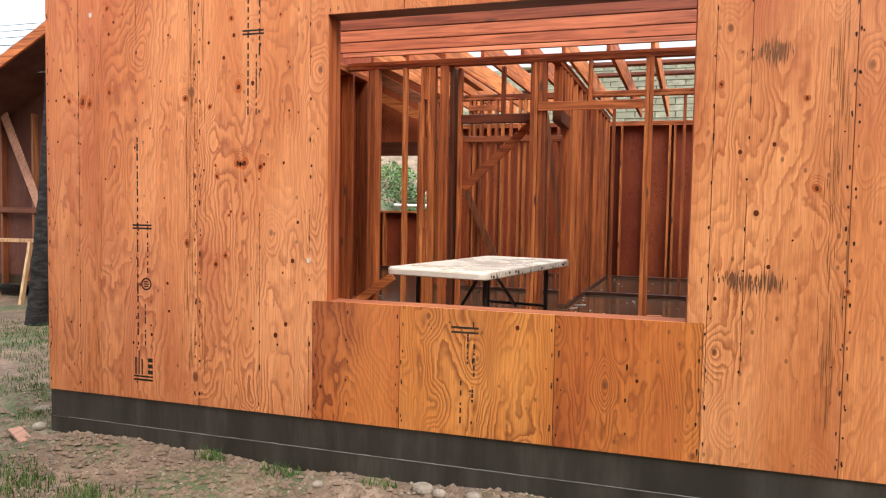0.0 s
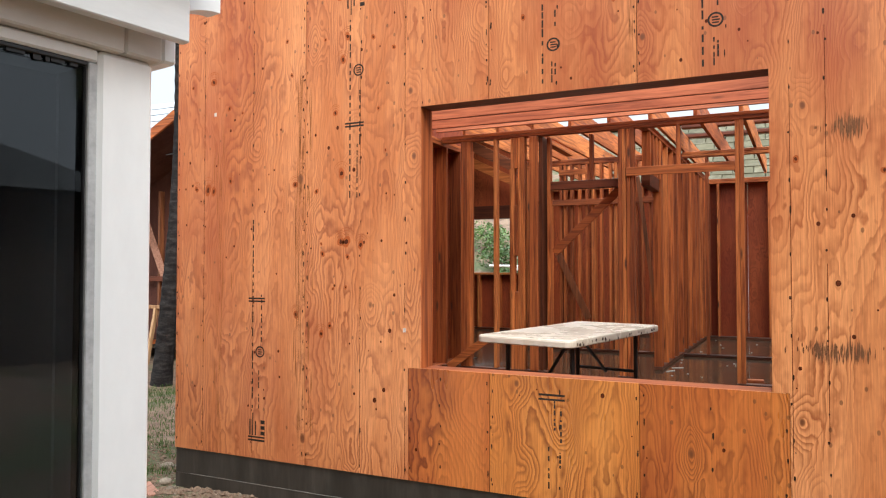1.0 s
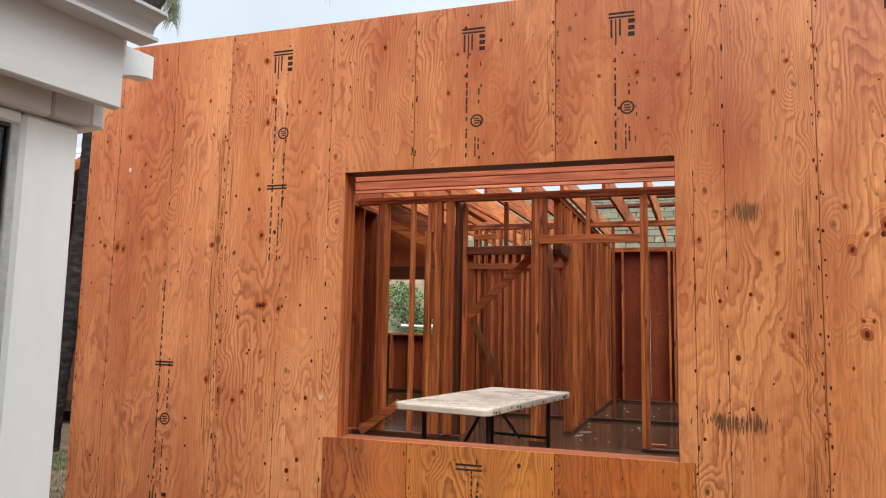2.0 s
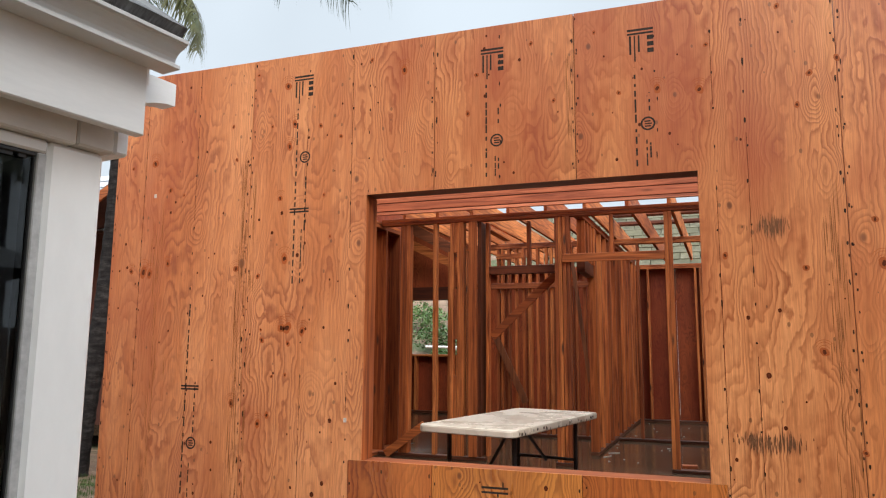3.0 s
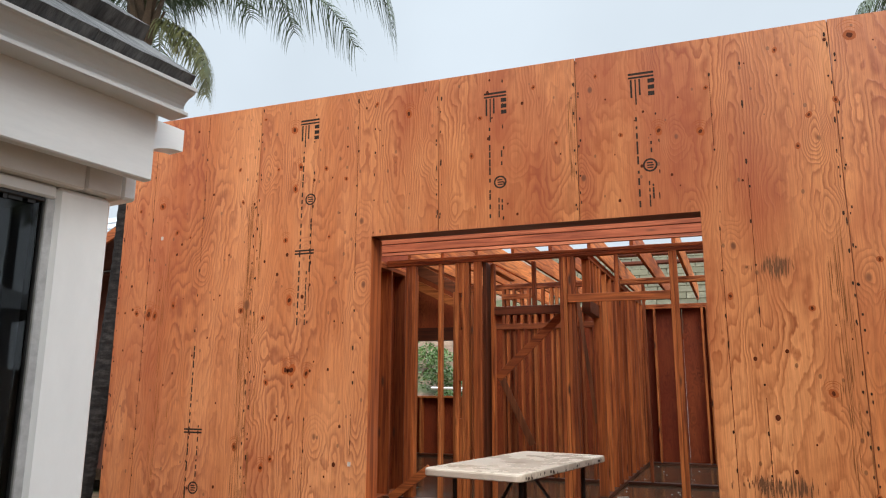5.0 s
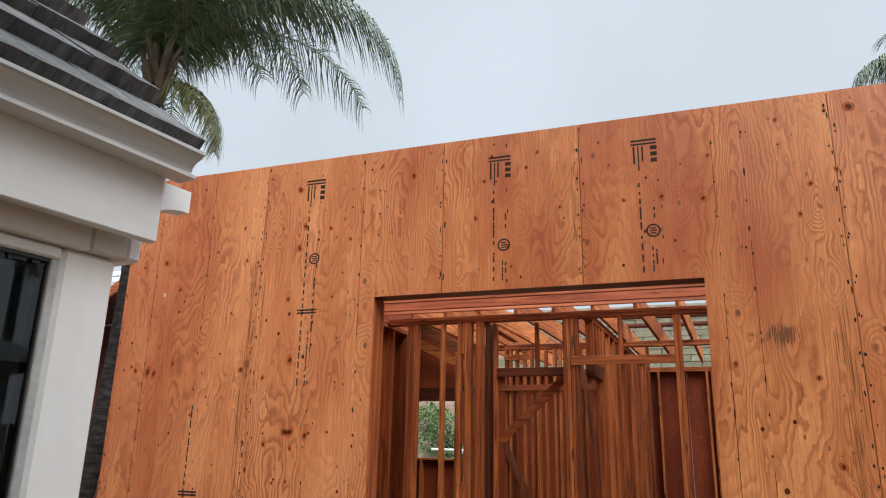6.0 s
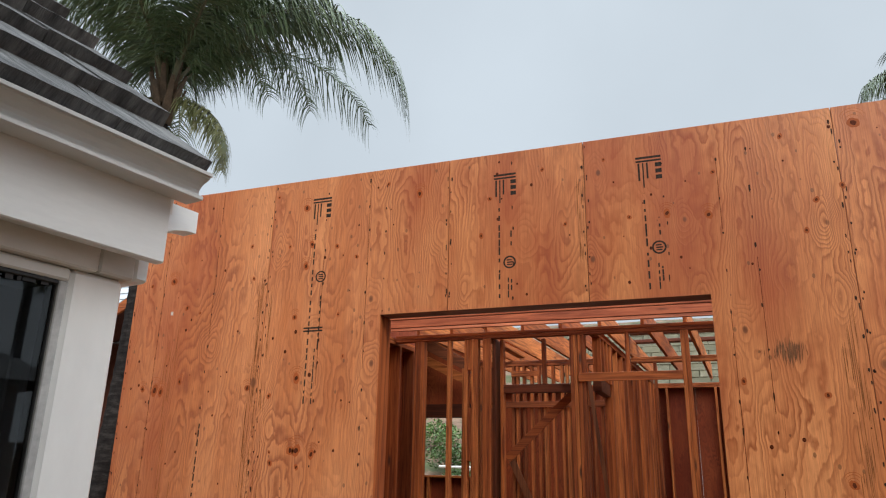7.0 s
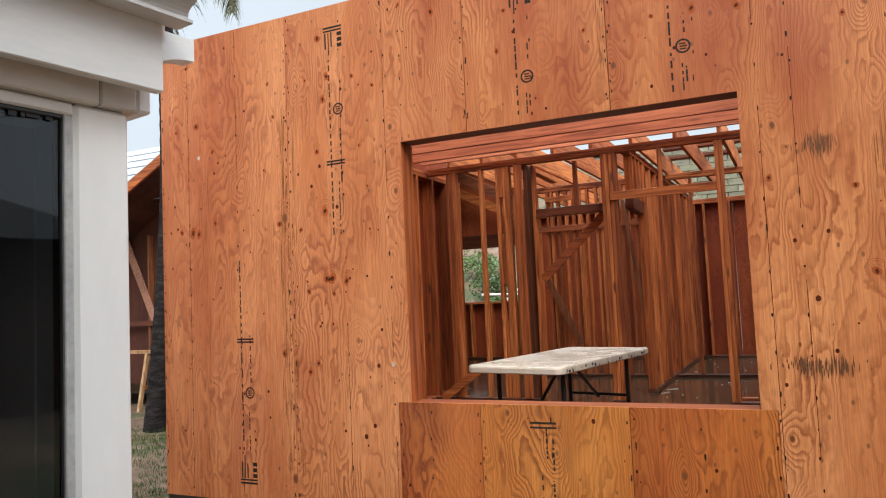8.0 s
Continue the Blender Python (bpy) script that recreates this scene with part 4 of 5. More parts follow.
for i in range(7):
    ya, yb = 4.56 + 0.65 * i, 4.56 + 0.65 * (i + 1.12)
    za, zb = 2.95 + 0.5 * (ya - 4.6), 2.95 + 0.5 * (yb - 4.6)
    prism(bm, [(ya, za + 0.03), (yb, zb + 0.004), (yb, zb + 0.012), (ya, za + 0.04)], -14.02, 0.0)
part("underlay", bm, M_WRAP, wing, "white crinkled roof underlay").matrix_basis = MIRROR
bm = bmesh.new()
prism(bm, [(-7.4, 2.9), (-0.04, 2.9), (-0.04, 5.0), (-7.4, 5.0)], 8.96, 8.975)
part("gable_sheathing", bm, M_PLYIN, wing)
wall_wing = structure("wall_wing", "plywood front wall of the side wing, coloured dark for eave shade, with a diagonal brace", "wall")
# sheathing and studs coloured dark to stand for the porch shade
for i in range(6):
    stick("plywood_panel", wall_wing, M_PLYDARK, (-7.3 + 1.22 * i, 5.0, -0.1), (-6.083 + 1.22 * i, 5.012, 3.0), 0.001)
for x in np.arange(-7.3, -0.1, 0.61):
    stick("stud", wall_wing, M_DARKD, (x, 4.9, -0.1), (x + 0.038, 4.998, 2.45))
beam_between("brace", wall_wing, M_SCRAP, (-6.2, 4.88, 2.95), (-5.2, 4.88, 0.85), 0.14, 0.02, "pale diagonal brace board", (0, 1, 0))
stick("ledger", wall_wing, M_DARKX, (-7.3, 4.86, 0.98), (-4.4, 4.9, 1.06))
stick("plywood_panel", wall_wing, M_PLYIN, (-7.5, 5.0, 0.0), (-7.488, 8.95, 3.0), 0.001)
stick("post", wall_wing, M_Z, (-6.3, 4.0, -0.3), (-6.2, 4.1, 2.1))
stick("post", wall_wing, M_Z, (-0.16, 4.0, -0.3), (-0.06, 4.1, 2.6))


def sawhorse(x, y, turn):
    top = tagged(new("sawhorse"), "pale fir sawhorse standing by the wing", "sawhorse", "sawhorses")
    stick("top_rail", top, M_PALE, (-0.5, -0.045, 0.85), (0.5, 0.045, 0.90))
    for sx in (-0.4, 0.4):
        for sy in (-1, 1):
            beam_between("leg", top, M_PALE, (sx, sy * 0.03, 0.85), (sx + 0.06 * sx, sy * 0.24, 0.0), 0.038, 0.07)
        beam_between("stretcher", top, M_Y, (sx, -0.15, 0.35), (sx, 0.15, 0.35), 0.02, 0.06)
    top.matrix_world = pose(x, y, ground_height(x, y) + 0.01, 0, 0, turn)
    return top


sawhorse(-5.3, 4.35, 4)

# ---- folding table ----
def folding_table():
    """Plastic-topped folding table; built with its near edge on y = 0 and its length along +y."""
    t = tagged(new("folding_table"), "scuffed white plastic folding table with dark steel legs", "table")
    W, L, H, T = 0.65, 1.43, 0.74, 0.045
    bm = bmesh.new()
    r, k = 0.05, 6
    outline = []
    for cx, cy, a0 in ((W - r, r, -90), (W - r, L - r, 0), (r, L - r, 90), (r, r, 180)):
        outline += [(cx + r * math.cos(radians(a0 + 90 * i / k)), cy + r * math.sin(radians(a0 + 90 * i / k))) for i in range(k + 1)]
    rings = []
    for inset, z in ((0.012, H - T), (0.0, H - T + 0.006), (0.0, H - 0.012), (0.004, H - 0.003), (0.014, H)):
        ring = []
        for x, y in outline:
            dx, dy = W / 2 - x, L / 2 - y
            d = math.hypot(dx, dy)
            ring.append(bm.verts.new((x + dx / d * inset, y + dy / d * inset, z)))
        rings.append(ring)
    for a, b in zip(rings, rings[1:]):
        for i in range(len(a)):
            j = (i + 1) % len(a)
            bm.faces.new((a[i], a[j], b[j], b[i]))
    bm.faces.new(rings[-1])
    bm.faces.new(list(reversed(rings[0])))
    top = part("tabletop", bm, M_TABLE, t, "scuffed white plastic top with brown rain stains")
    bm = bmesh.new()
    rng = random.Random(5)
    for _ in range(22):
        y = rng.uniform(0.08, L - 0.1)
        z0 = rng.uniform(H - 0.04, H - 0.02)
        w = rng.uniform(0.004, 0.016)
        vs = [bm.verts.new((W + 0.0008, y + a * w, z0 + b * 0.014)) for a, b in ((-1, 0), (-0.4, -0.6), (0.6, -0.5), (1, 0.1), (0.5, 0.7), (-0.5, 0.6))]
        bm.faces.new(vs)
    part("edge_scuff", bm, M_NAIL, top, "dark scuffs along the edge")["kind"] = "stuff"
    bm = bmesh.new()
    for _ in range(9):
        x, y = rng.uniform(0.08, W - 0.08), rng.uniform(0.1, L - 0.1)
        a, ln, w = rng.uniform(0, 3.1), rng.uniform(0.03, 0.16), rng.uniform(0.003, 0.012)
        c, s = math.cos(a), math.sin(a)
        vs = [bm.verts.new((x + c * u * ln - s * v * w, y + s * u * ln + c * v * w, H + 0.0006)) for u, v in ((-1, 0), (-0.4, -1), (0.5, -0.7), (1, 0.1), (0.4, 0.8), (-0.5, 0.9))]
        bm.faces.new(vs)
    part("rain_stain", bm, M_CLOD, top, "brown streaks on the plastic")["kind"] = "stuff"
    for y in (0.22, L - 0.22):
        for x in (0.1, W - 0.1):
            bm = bmesh.new()
            bmesh.ops.create_cone(bm, cap_ends=True, segments=10, radius1=0.0145, radius2=0.0145, depth=H - T, matrix=Matrix.Translation((x, y, (H - T) / 2)))
            part("leg", bm, M_STEEL, t)
        bm = bmesh.new()
        bmesh.ops.create_cone(bm, cap_ends=True, segments=8, radius1=0.011, radius2=0.011, depth=W - 0.2, matrix=Matrix.Translation((W / 2, y, 0.42)) @ pose(0, 0, 0, 0, 90, 0))
        part("cross_bar", bm, M_STEEL, t)
        s = 1 if y < 1 else -1
        beam_between("brace", t, M_STEEL, (W / 2, y, 0.40), (W / 2, y + s * 0.42, H - T - 0.01), 0.018, 0.018)
    return t


table = folding_table()
table.matrix_world = pose(1.95, 0.52, SLAB, 0, 0, -11.8)

# ---- litter on the slab ----
bm = bmesh.new()
add_box(bm, (-0.075, -0.04, 0), (0.075, 0.04, 0.038), 0.004)
block = tagged(link_mesh("wood_block", bm, M_X), "short offcut of reddish fir lying on the slab", "offcut")
block.matrix_world = pose(3.46, 4.2, SLAB, 0, 0, 8)
rng = random.Random(9)
for i in range(26):
    x, y = rng.uniform(2.55, 4.0), rng.uniform(3.0, 9.5)
    bm = bmesh.new()
    w, h = rng.uniform(0.006, 0.02), rng.uniform(0.005, 0.012)
    vs = [bm.verts.new((w * a, h * b, c)) for a, b, c in ((-1, -1, 0.001), (0.9, -0.8, 0.004), (1, 0.8, 0.001), (-0.7, 1, 0.006))]
    ex = bmesh.ops.extrude_face_region(bm, geom=[bm.faces.new(vs)])
    bmesh.ops.translate(bm, vec=(0, 0, 0.003), verts=[v for v in ex["geom"] if isinstance(v, bmesh.types.BMVert)])
    ob = tagged(link_mesh("paper_scrap", bm, M_STAPLE), "small white scrap on the wet floor", "scrap", "scraps on the slab")
    ob.matrix_world = pose(x, y, SLAB + 0.001, 0, 0, rng.uniform(0, 360))
for x, y, a in ((2.62, 5.0, 30), (2.58, 4.7, 60)):
    bm = bmesh.new()
    add_box(bm, (-0.07, -0.007, 0), (0.07, 0.007, 0.008), 0.002)
    ob = tagged(link_mesh("wood_splinter", bm, M_STAPLE), "pale splinter of wood by the wall plate", "splinter", "splinters")
    ob.matrix_world = pose(x, y, SLAB, 0, 0, a)

# ---- white house beside the path ----
HM = pose(2.137, -2.048, 0, 0, 0, -9.4)
house = tagged(new("white_house"), "white stucco house corner with gutter, beam ends and a shake roof", "house", kind="structure")
house.matrix_world = HM
PZ = 1.83


def hbox(name, mat, lo, hi, bevel=0.004, label=""):
    bm = bmesh.new()
    add_box(bm, lo, hi, bevel)
    return part(name, bm, mat, house, label)


WALLX, CORNER, JAMB = -0.093, -0.052, -0.212
PIER, LINTEL, ROOF = 1.775, 1.738, PZ - 0.035
hbox("corner_wall", M_STUCCO, (WALLX - 0.22, JAMB, -0.8), (WALLX, CORNER, PIER), 0.012, "white stucco corner pier")
bm = bmesh.new()
prism(bm, [(-5.7, -0.8), (WALLX - 0.222, -0.8), (WALLX - 0.222, 2.2), (-3.0, 4.5), (-5.7, 2.2)], CORNER - 0.16, CORNER - 0.004)
part("gable_wall", bm, M_STUCCO, house)
hbox("lintel", M_STUCCO, (WALLX - 0.22, -4.2, LINTEL), (WALLX - 0.001, JAMB - 0.001, PIER - 0.002), 0.006)
hbox("far_wall", M_STUCCO, (WALLX - 0.22, -7.0, -0.8), (WALLX, -4.2, PIER), 0.006)
hbox("low_wall", M_STUCCO, (WALLX - 0.22, -4.2, -0.8), (WALLX, JAMB - 0.001, -0.2), 0.006)
# dark window with frame
win = hbox("window", M_FRAME, (WALLX - 0.065, JAMB - 0.026, -0.2), (WALLX - 0.004, JAMB - 0.001, LINTEL - 0.001), 0.003, "grey frame of a dark window")
for name, mat, lo, hi, lab in (
        ("frame_top", M_CAULK, (WALLX - 0.07, -4.19, LINTEL - 0.012), (WALLX - 0.006, JAMB - 0.027, LINTEL - 0.001), "ragged black flashing"),
        ("frame_side", M_CAULK, (WALLX - 0.06, JAMB - 0.031, -0.19), (WALLX - 0.012, JAMB - 0.027, LINTEL - 0.013), "black gasket"),
        ("frame_low", M_FRAME, (WALLX - 0.075, -4.19, -0.199), (WALLX - 0.01, JAMB - 0.027, -0.15), "")):
    bm = bmesh.new()
    add_box(bm, lo, hi, 0.002)
    part(name, bm, mat, win, lab)
bm = bmesh.new()
add_box(bm, (WALLX - 0.026, -4.19, -0.149), (WALLX - 0.02, JAMB - 0.032, LINTEL - 0.013))
pane = part("pane", bm, M_GLASS, win, "dark reflecting glass")
bm = bmesh.new()
rng = random.Random(3)
y = JAMB - 0.05
while y > -2.0:
    w = rng.uniform(0.01, 0.05)
    h = rng.uniform(0.003, 0.014)
    add_box(bm, (WALLX - 0.016, y - w, LINTEL - 0.012 - h), (WALLX - 0.012, y, LINTEL - 0.011))
    y -= w + rng.uniform(0.0, 0.04)
part("torn_tape", bm, M_CAULK, win, "ragged edge of black tape")
# near-black box behind the glass: an unlit room's shade put into its colour
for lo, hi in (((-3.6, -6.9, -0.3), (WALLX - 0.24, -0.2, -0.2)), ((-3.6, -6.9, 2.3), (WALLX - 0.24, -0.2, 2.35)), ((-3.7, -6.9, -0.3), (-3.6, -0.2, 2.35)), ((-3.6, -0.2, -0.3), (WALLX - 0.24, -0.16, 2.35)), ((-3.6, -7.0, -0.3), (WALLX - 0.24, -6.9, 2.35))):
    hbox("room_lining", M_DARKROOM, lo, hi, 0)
# eave
hbox("fascia", M_TRIM, (-0.034, -7.2, PZ), (0.0, 0.0, PZ + 0.215), 0.004, "white painted fascia board")
hbox("wall_beam", M_SOFFIT, (WALLX - 0.10, -7.0, PIER + 0.001), (WALLX + 0.023, -0.152, PIER + 0.115), 0.005, "cream painted beam on the wall")
hbox("beam_end", M_SOFFIT, (WALLX - 0.10, -0.15, PIER + 0.002), (WALLX + 0.023, -0.04, PIER + 0.112), 0.006, "peeling painted beam end")
# same peeling beam face; whiter colour stands for the stronger light beyond the fascia
hbox("beam_tip", M_TRIM, (WALLX - 0.099, -0.0395, PIER + 0.003), (WALLX + 0.022, 0.007, PIER + 0.11), 0.008, "peeling end of the beam, coloured whiter where more light falls")
bm = bmesh.new()
tail = [(-0.3, 2.062), (0.182, 2.062), (0.182, 1.991), (0.155, 1.99), (0.13, 1.986), (0.1, 1.978), (0.075, 1.968), (0.05, 1.962), (-0.3, 1.962)]
prism(bm, tail, -0.03, 0.03)
ob = part("rafter_tail", bm, M_TRIM, house, "white corbelled beam end under the gutter")
ob.matrix_basis = Matrix.Translation((-0.133, 0, 0)) @ Matrix(((0, 1, 0, 0), (1, 0, 0, 0), (0, 0, 1, 0), (0, 0, 0, 1)))
SLOPE = 0.91
bm = bmesh.new()
sec = [(-0.035, ROOF + 0.20), (-0.035, ROOF + 0.29), (-3.0, ROOF + 0.29 + 2.965 * SLOPE), (-3.0, ROOF + 0.2 + 2.965 * SLOPE)]
prism(bm, sec, -7.2, 0.03)
prism(bm, [(-3.0, ROOF + 0.2 + 2.965 * SLOPE), (-3.0, ROOF + 0.29 + 2.965 * SLOPE), (-6.0, ROOF + 0.29), (-6.0, ROOF + 0.2)], -7.2, 0.03)
part("roof_deck", bm, M_SOFFIT, house, "cream boarding under the eave")
for y in np.arange(-6.5, -0.4, 0.61):
    beam_between("rafter", house, M_SOFFIT, (-0.036, y, PZ + 0.14), (-1.6, y, PZ + 0.14 + 1.564 * SLOPE), 0.045, 0.12)
# gutter with an ogee face
bm = bmesh.new()
g = PZ + 0.199
sec = [(0.001, g), (0.070, g), (0.073, g + 0.002), (0.073, g + 0.014), (0.070, g + 0.017), (0.054, g + 0.022), (0.051, g + 0.032), (0.053, g + 0.044), (0.060, g + 0.056),
       (0.072, g + 0.067), (0.088, g + 0.075), (0.094, g + 0.080), (0.095, g + 0.085), (0.105, g + 0.086), (0.106, g + 0.098), (0.092, g + 0.1), (0.086, g + 0.09), (0.056, g + 0.064), (0.044, g + 0.03), (0.044, g + 0.008), (0.006, g + 0.008), (0.001, g + 0.09)]
sec = [(x, g + 0.8 * (z - g)) for x, z in sec]
prism(bm, sec, -7.2, 0.048)
part("gutter", bm, M_GUTTER, house, "white enamelled ogee gutter")
bm = bmesh.new()
prism(bm, [(0.002, g + 0.009), (0.043, g + 0.009), (0.043, g + 0.024), (0.055, g + 0.051), (0.085, g + 0.071), (0.002, g + 0.07)], 0.04, 0.046)
part("gutter_end", bm, M_GUTTER, house)
# shake roof
shapes = []
rng = random.Random(12)
for v in range(6):
    bm = bmesh.new()
    w, ln, t = 0.30 * rng.uniform(0.8, 1.15), 0.46, 0.062 * rng.uniform(0.85, 1.1)
    nx, ny = 6, 4
    grid = [[[None] * 2 for _ in range(ny)] for _ in range(nx)]
    for i in range(nx):
        for j in range(ny):
            u, s = i / (nx - 1), j / (ny - 1)
            for k in range(2):
                th = t * (1 - 0.72 * s) * k
                rag = 0.012 * noise.noise(Vector((u * 5 + v * 7, k * 0.7, 1.0))) if j == 0 else 0
                grid[i][j][k] = bm.verts.new(((u - 0.5) * w, s * ln + rag, th + (0.006 * noise.noise(Vector((u * 9 + v, s * 4, 3.0))) if k else 0)))
    for i in range(nx - 1):
        for j in range(ny - 1):
            bm.faces.new([grid[a][b][1] for a, b in ((i, j), (i + 1, j), (i + 1, j + 1), (i, j + 1))])
        bm.faces.new([grid[i][0][0], grid[i + 1][0][0], grid[i + 1][0][1], grid[i][0][1]])
        bm.faces.new([grid[a][b][0] for a, b in ((i, 0), (i, ny - 1), (i + 1, ny - 1), (i + 1, 0))])
    for i, flip in ((0, 1), (nx - 1, -1)):
        ring = [grid[i][j][0] for j in range(ny)] + [grid[i][j][1] for j in range(ny - 1, -1, -1)]
        bm.faces.new(ring if flip < 0 else ring[::-1])
    bmesh.ops.recalc_face_normals(bm, faces=bm.faces[:])
    me = bpy.data.meshes.new("shake")
    bm.to_mesh(me)
    bm.free()
    me.materials.append(M_SHAKE)
    shapes.append((me, w))
ang = math.atan(SLOPE)
EXPO = 0.315
for c in range(9):
    y = 0.045 - 0.004 * c
    d = c * EXPO - 0.02
    x0, z0 = 0.05 - d * math.cos(ang), ROOF + 0.318 + d * math.sin(ang)
    while y > (-4.6 if c < 6 else -3.0):
        me, w = shapes[rng.randrange(6)]
        sh = new("shake", me)
        sh.parent = house
        lift = rng.uniform(0, 0.008)
        rot = Matrix(((0, -math.cos(ang + 0.05), math.sin(ang + 0.05)), (1, 0, 0), (0, math.sin(ang + 0.05), math.cos(ang + 0.05)))).transposed()
        ax = Vector((0, -1, 0)); ay = Vector((-math.cos(ang - 0.05), 0, math.sin(ang - 0.05))); az = ax.cross(ay) * -1
        if az.z < 0:
            az = -az
        m3 = Matrix((ay.cross(az), ay, az)).transposed()
        sh.matrix_basis = Matrix.Translation((x0 + rng.uniform(-0.012, 0.012), y - w / 2, z0 + lift)) @ m3.to_4x4() @ pose(0, 0, 0, 0, 0, rng.uniform(-1.5, 1.5))
        y -= w + rng.uniform(0.001, 0.004)


# ---- palms ----
def frond_mesh(name, length, lift, droop, seed, mat, leaf=0.6):
    """A pinnate frond from the origin along +x: arching stalk with two rows of hanging leaflets."""
    rng = random.Random(seed)
    bm = bmesh.new()
    n = 26
    pts = []
    a = lift
    p = Vector((0, 0, 0))
    for i in range(n + 1):
        pts.append(p.copy())
        s = i / n
        a = lift - droop * s ** 1.35
        p = p + Vector((math.cos(a), 0.05 * math.sin(s * 3 + seed), math.sin(a))) * (length / n)
    last = None
    for i, q in enumerate(pts):
        r = 0.028 * (1 - i / (n + 1)) + 0.004
        ring = [bm.verts.new(q + Vector((0, r * math.cos(t), r * 0.7 * math.sin(t)))) for t in (0, 1.57, 3.14, 4.71)]
        if last:
            for k in range(4):
                bm.faces.new((last[k], last[(k + 1) % 4], ring[(k + 1) % 4], ring[k]))
        last = ring
    split = len(bm.faces)
    count = 84
    for i in range(count):
        s = 0.14 + 0.86 * i / count
        f = s * n
        k = min(int(f), n - 1)
        q = pts[k].lerp(pts[k + 1], f - k)
        d = (pts[k + 1] - pts[k]).normalized()
        ll = leaf * (0.45 + 1.0 * math.sin(math.pi * min(s * 0.86 + 0.1, 1)) ** 0.7) * rng.uniform(0.85, 1.15)
        for side in (-1, 1):
            out = (d * rng.uniform(0.2, 0.6) + Vector((0, side * rng.uniform(0.6, 1.0), rng.uniform(-0.2, 0.35)))).normalized()
            w = 0.0115 * rng.uniform(0.8, 1.2)
            prev = None
            pos = q.copy()
            segs = 4
            for j in range(segs + 1):
                u = j / segs
                ww = w * (1 - u) ** 0.6 + 0.0008
                width = d * ww
                a1, b1 = bm.verts.new(pos - width), bm.verts.new(pos + width)
                if prev:
                    bm.faces.new((prev[0], prev[1], b1, a1))
                prev = (a1, b1)
                out = (out + Vector((0, 0, -0.62 * (0.5 + u)))).normalized()
                pos = pos + out * ll / segs
    me = bpy.data.meshes.new(name)
    bm.faces.ensure_lookup_table()
    for i, fc in enumerate(bm.faces):
        fc.material_index = 0 if i < split else 1
    bm.to_mesh(me)
    bm.free()
    me.materials.append(M_STALK)
    me.materials.append(mat)
    return me


FRONDS = [frond_mesh("frond", 3.6, 1.15, 2.55, 1, M_FROND), frond_mesh("frond", 4.0, 0.85, 2.3, 2, M_FROND),
          frond_mesh("frond", 3.4, 1.35, 2.3, 3, M_FROND), frond_mesh("frond", 1.6, -0.1, 1.4, 4, M_FRONDY, 0.34), frond_mesh("frond", 3.4, 0.45, 1.9, 5, M_FROND), frond_mesh("frond", 4.7, 0.95, 2.75, 6, M_FROND, 0.56)]


def palm(base, top, radius, seed, label, turn=0.0, extra=()):
    rng = random.Random(seed)
    tree = tagged(new("palm_tree"), label, "palm tree", "palms")
    base, top = Vector(base), Vector(top)
    tree.location = base
    bm = bmesh.new()
    last, n, k = None, 70, 16
    for i in range(n + 1):
        s = i / n
        c = (top - base) * s + Vector((0.12 * math.sin(s * 3), 0.1 * math.sin(s * 2.2 + 1), 0)) * (1 - s) * s * 3
        r = radius * (1.0 - 0.22 * s + 0.3 * math.exp(-s * 26)) * (1 + (0.045 if i % 2 else -0.02) + 0.02 * rng.random())
        ring = [bm.verts.new(c + Vector((r * math.cos(t), r * math.sin(t), 0.02 * math.sin(3 * t + i)))) for t in np.linspace(0, 2 * math.pi, k, False)]
        if last:
            for j in range(k):
                bm.faces.new((last[j], last[(j + 1) % k], ring[(j + 1) % k], ring[j]))
        last = ring
    bm.faces.new(last)
    part("trunk", bm, M_TRUNK, tree, "ringed grey-brown trunk")
    tip = top - base
    for i in range(16):
        a = i * 2.4
        o = Vector((math.cos(a), math.sin(a), 0))
        p0 = tip + o * radius * 0.6 + Vector((0, 0, -0.15 + 0.03 * i))
        p1 = p0 + o * 0.16 + Vector((0, 0, 0.5))
        w = o.cross(Vector((0, 0, 1))) * 0.06
        bm = bmesh.new()
        f = bm.faces.new([bm.verts.new(q) for q in (p0 - w, p0 + w, p1 + w * 0.4, p1 - w * 0.4)])
        ex = bmesh.ops.extrude_face_region(bm, geom=[f])
        bmesh.ops.translate(bm, vec=o * 0.03, verts=[v for v in ex["geom"] if isinstance(v, bmesh.types.BMVert)])
        part("leaf_base", bm, M_BOOT, tree)
    spec = [(i, rng.choice((0, 1, 2, 2)), i * 137.5 + rng.uniform(-12, 12), rng.uniform(-22, -4)) for i in range(30)]
    spec += [(100 + i, 3, i * 90 + 30 + rng.uniform(-20, 20), rng.uniform(-4, 14)) for i in range(3)]
    spec += [(200 + i, m, a, t) for i, (m, a, t) in enumerate(extra)]
    for i, mesh_index, a, tilt in spec:
        fr = new("frond", FRONDS[mesh_index])
        fr.parent = tree
        fr.matrix_basis = Matrix.Translation(tip + Vector((0, 0, 0.25))) @ pose(0, 0, 0, 0, 0, a + turn) @ pose(0, 0, 0, rng.uniform(-14, 14), tilt, 0)
    return tree


palm((-3.347, 3.0, -0.4), (-3.08, 3.05, 5.75), 0.115, 7, "tall palm with a ringed grey trunk and arching green fronds", 0.0, ((5, 22, -6), (5, 30, -10), (1, 14, -12), (3, 8, 12)))
palm((9.75, 13.4, -0.3), (9.75, 13.6, 8.4), 0.14, 21, "palm behind the new building, fronds showing over the wall")


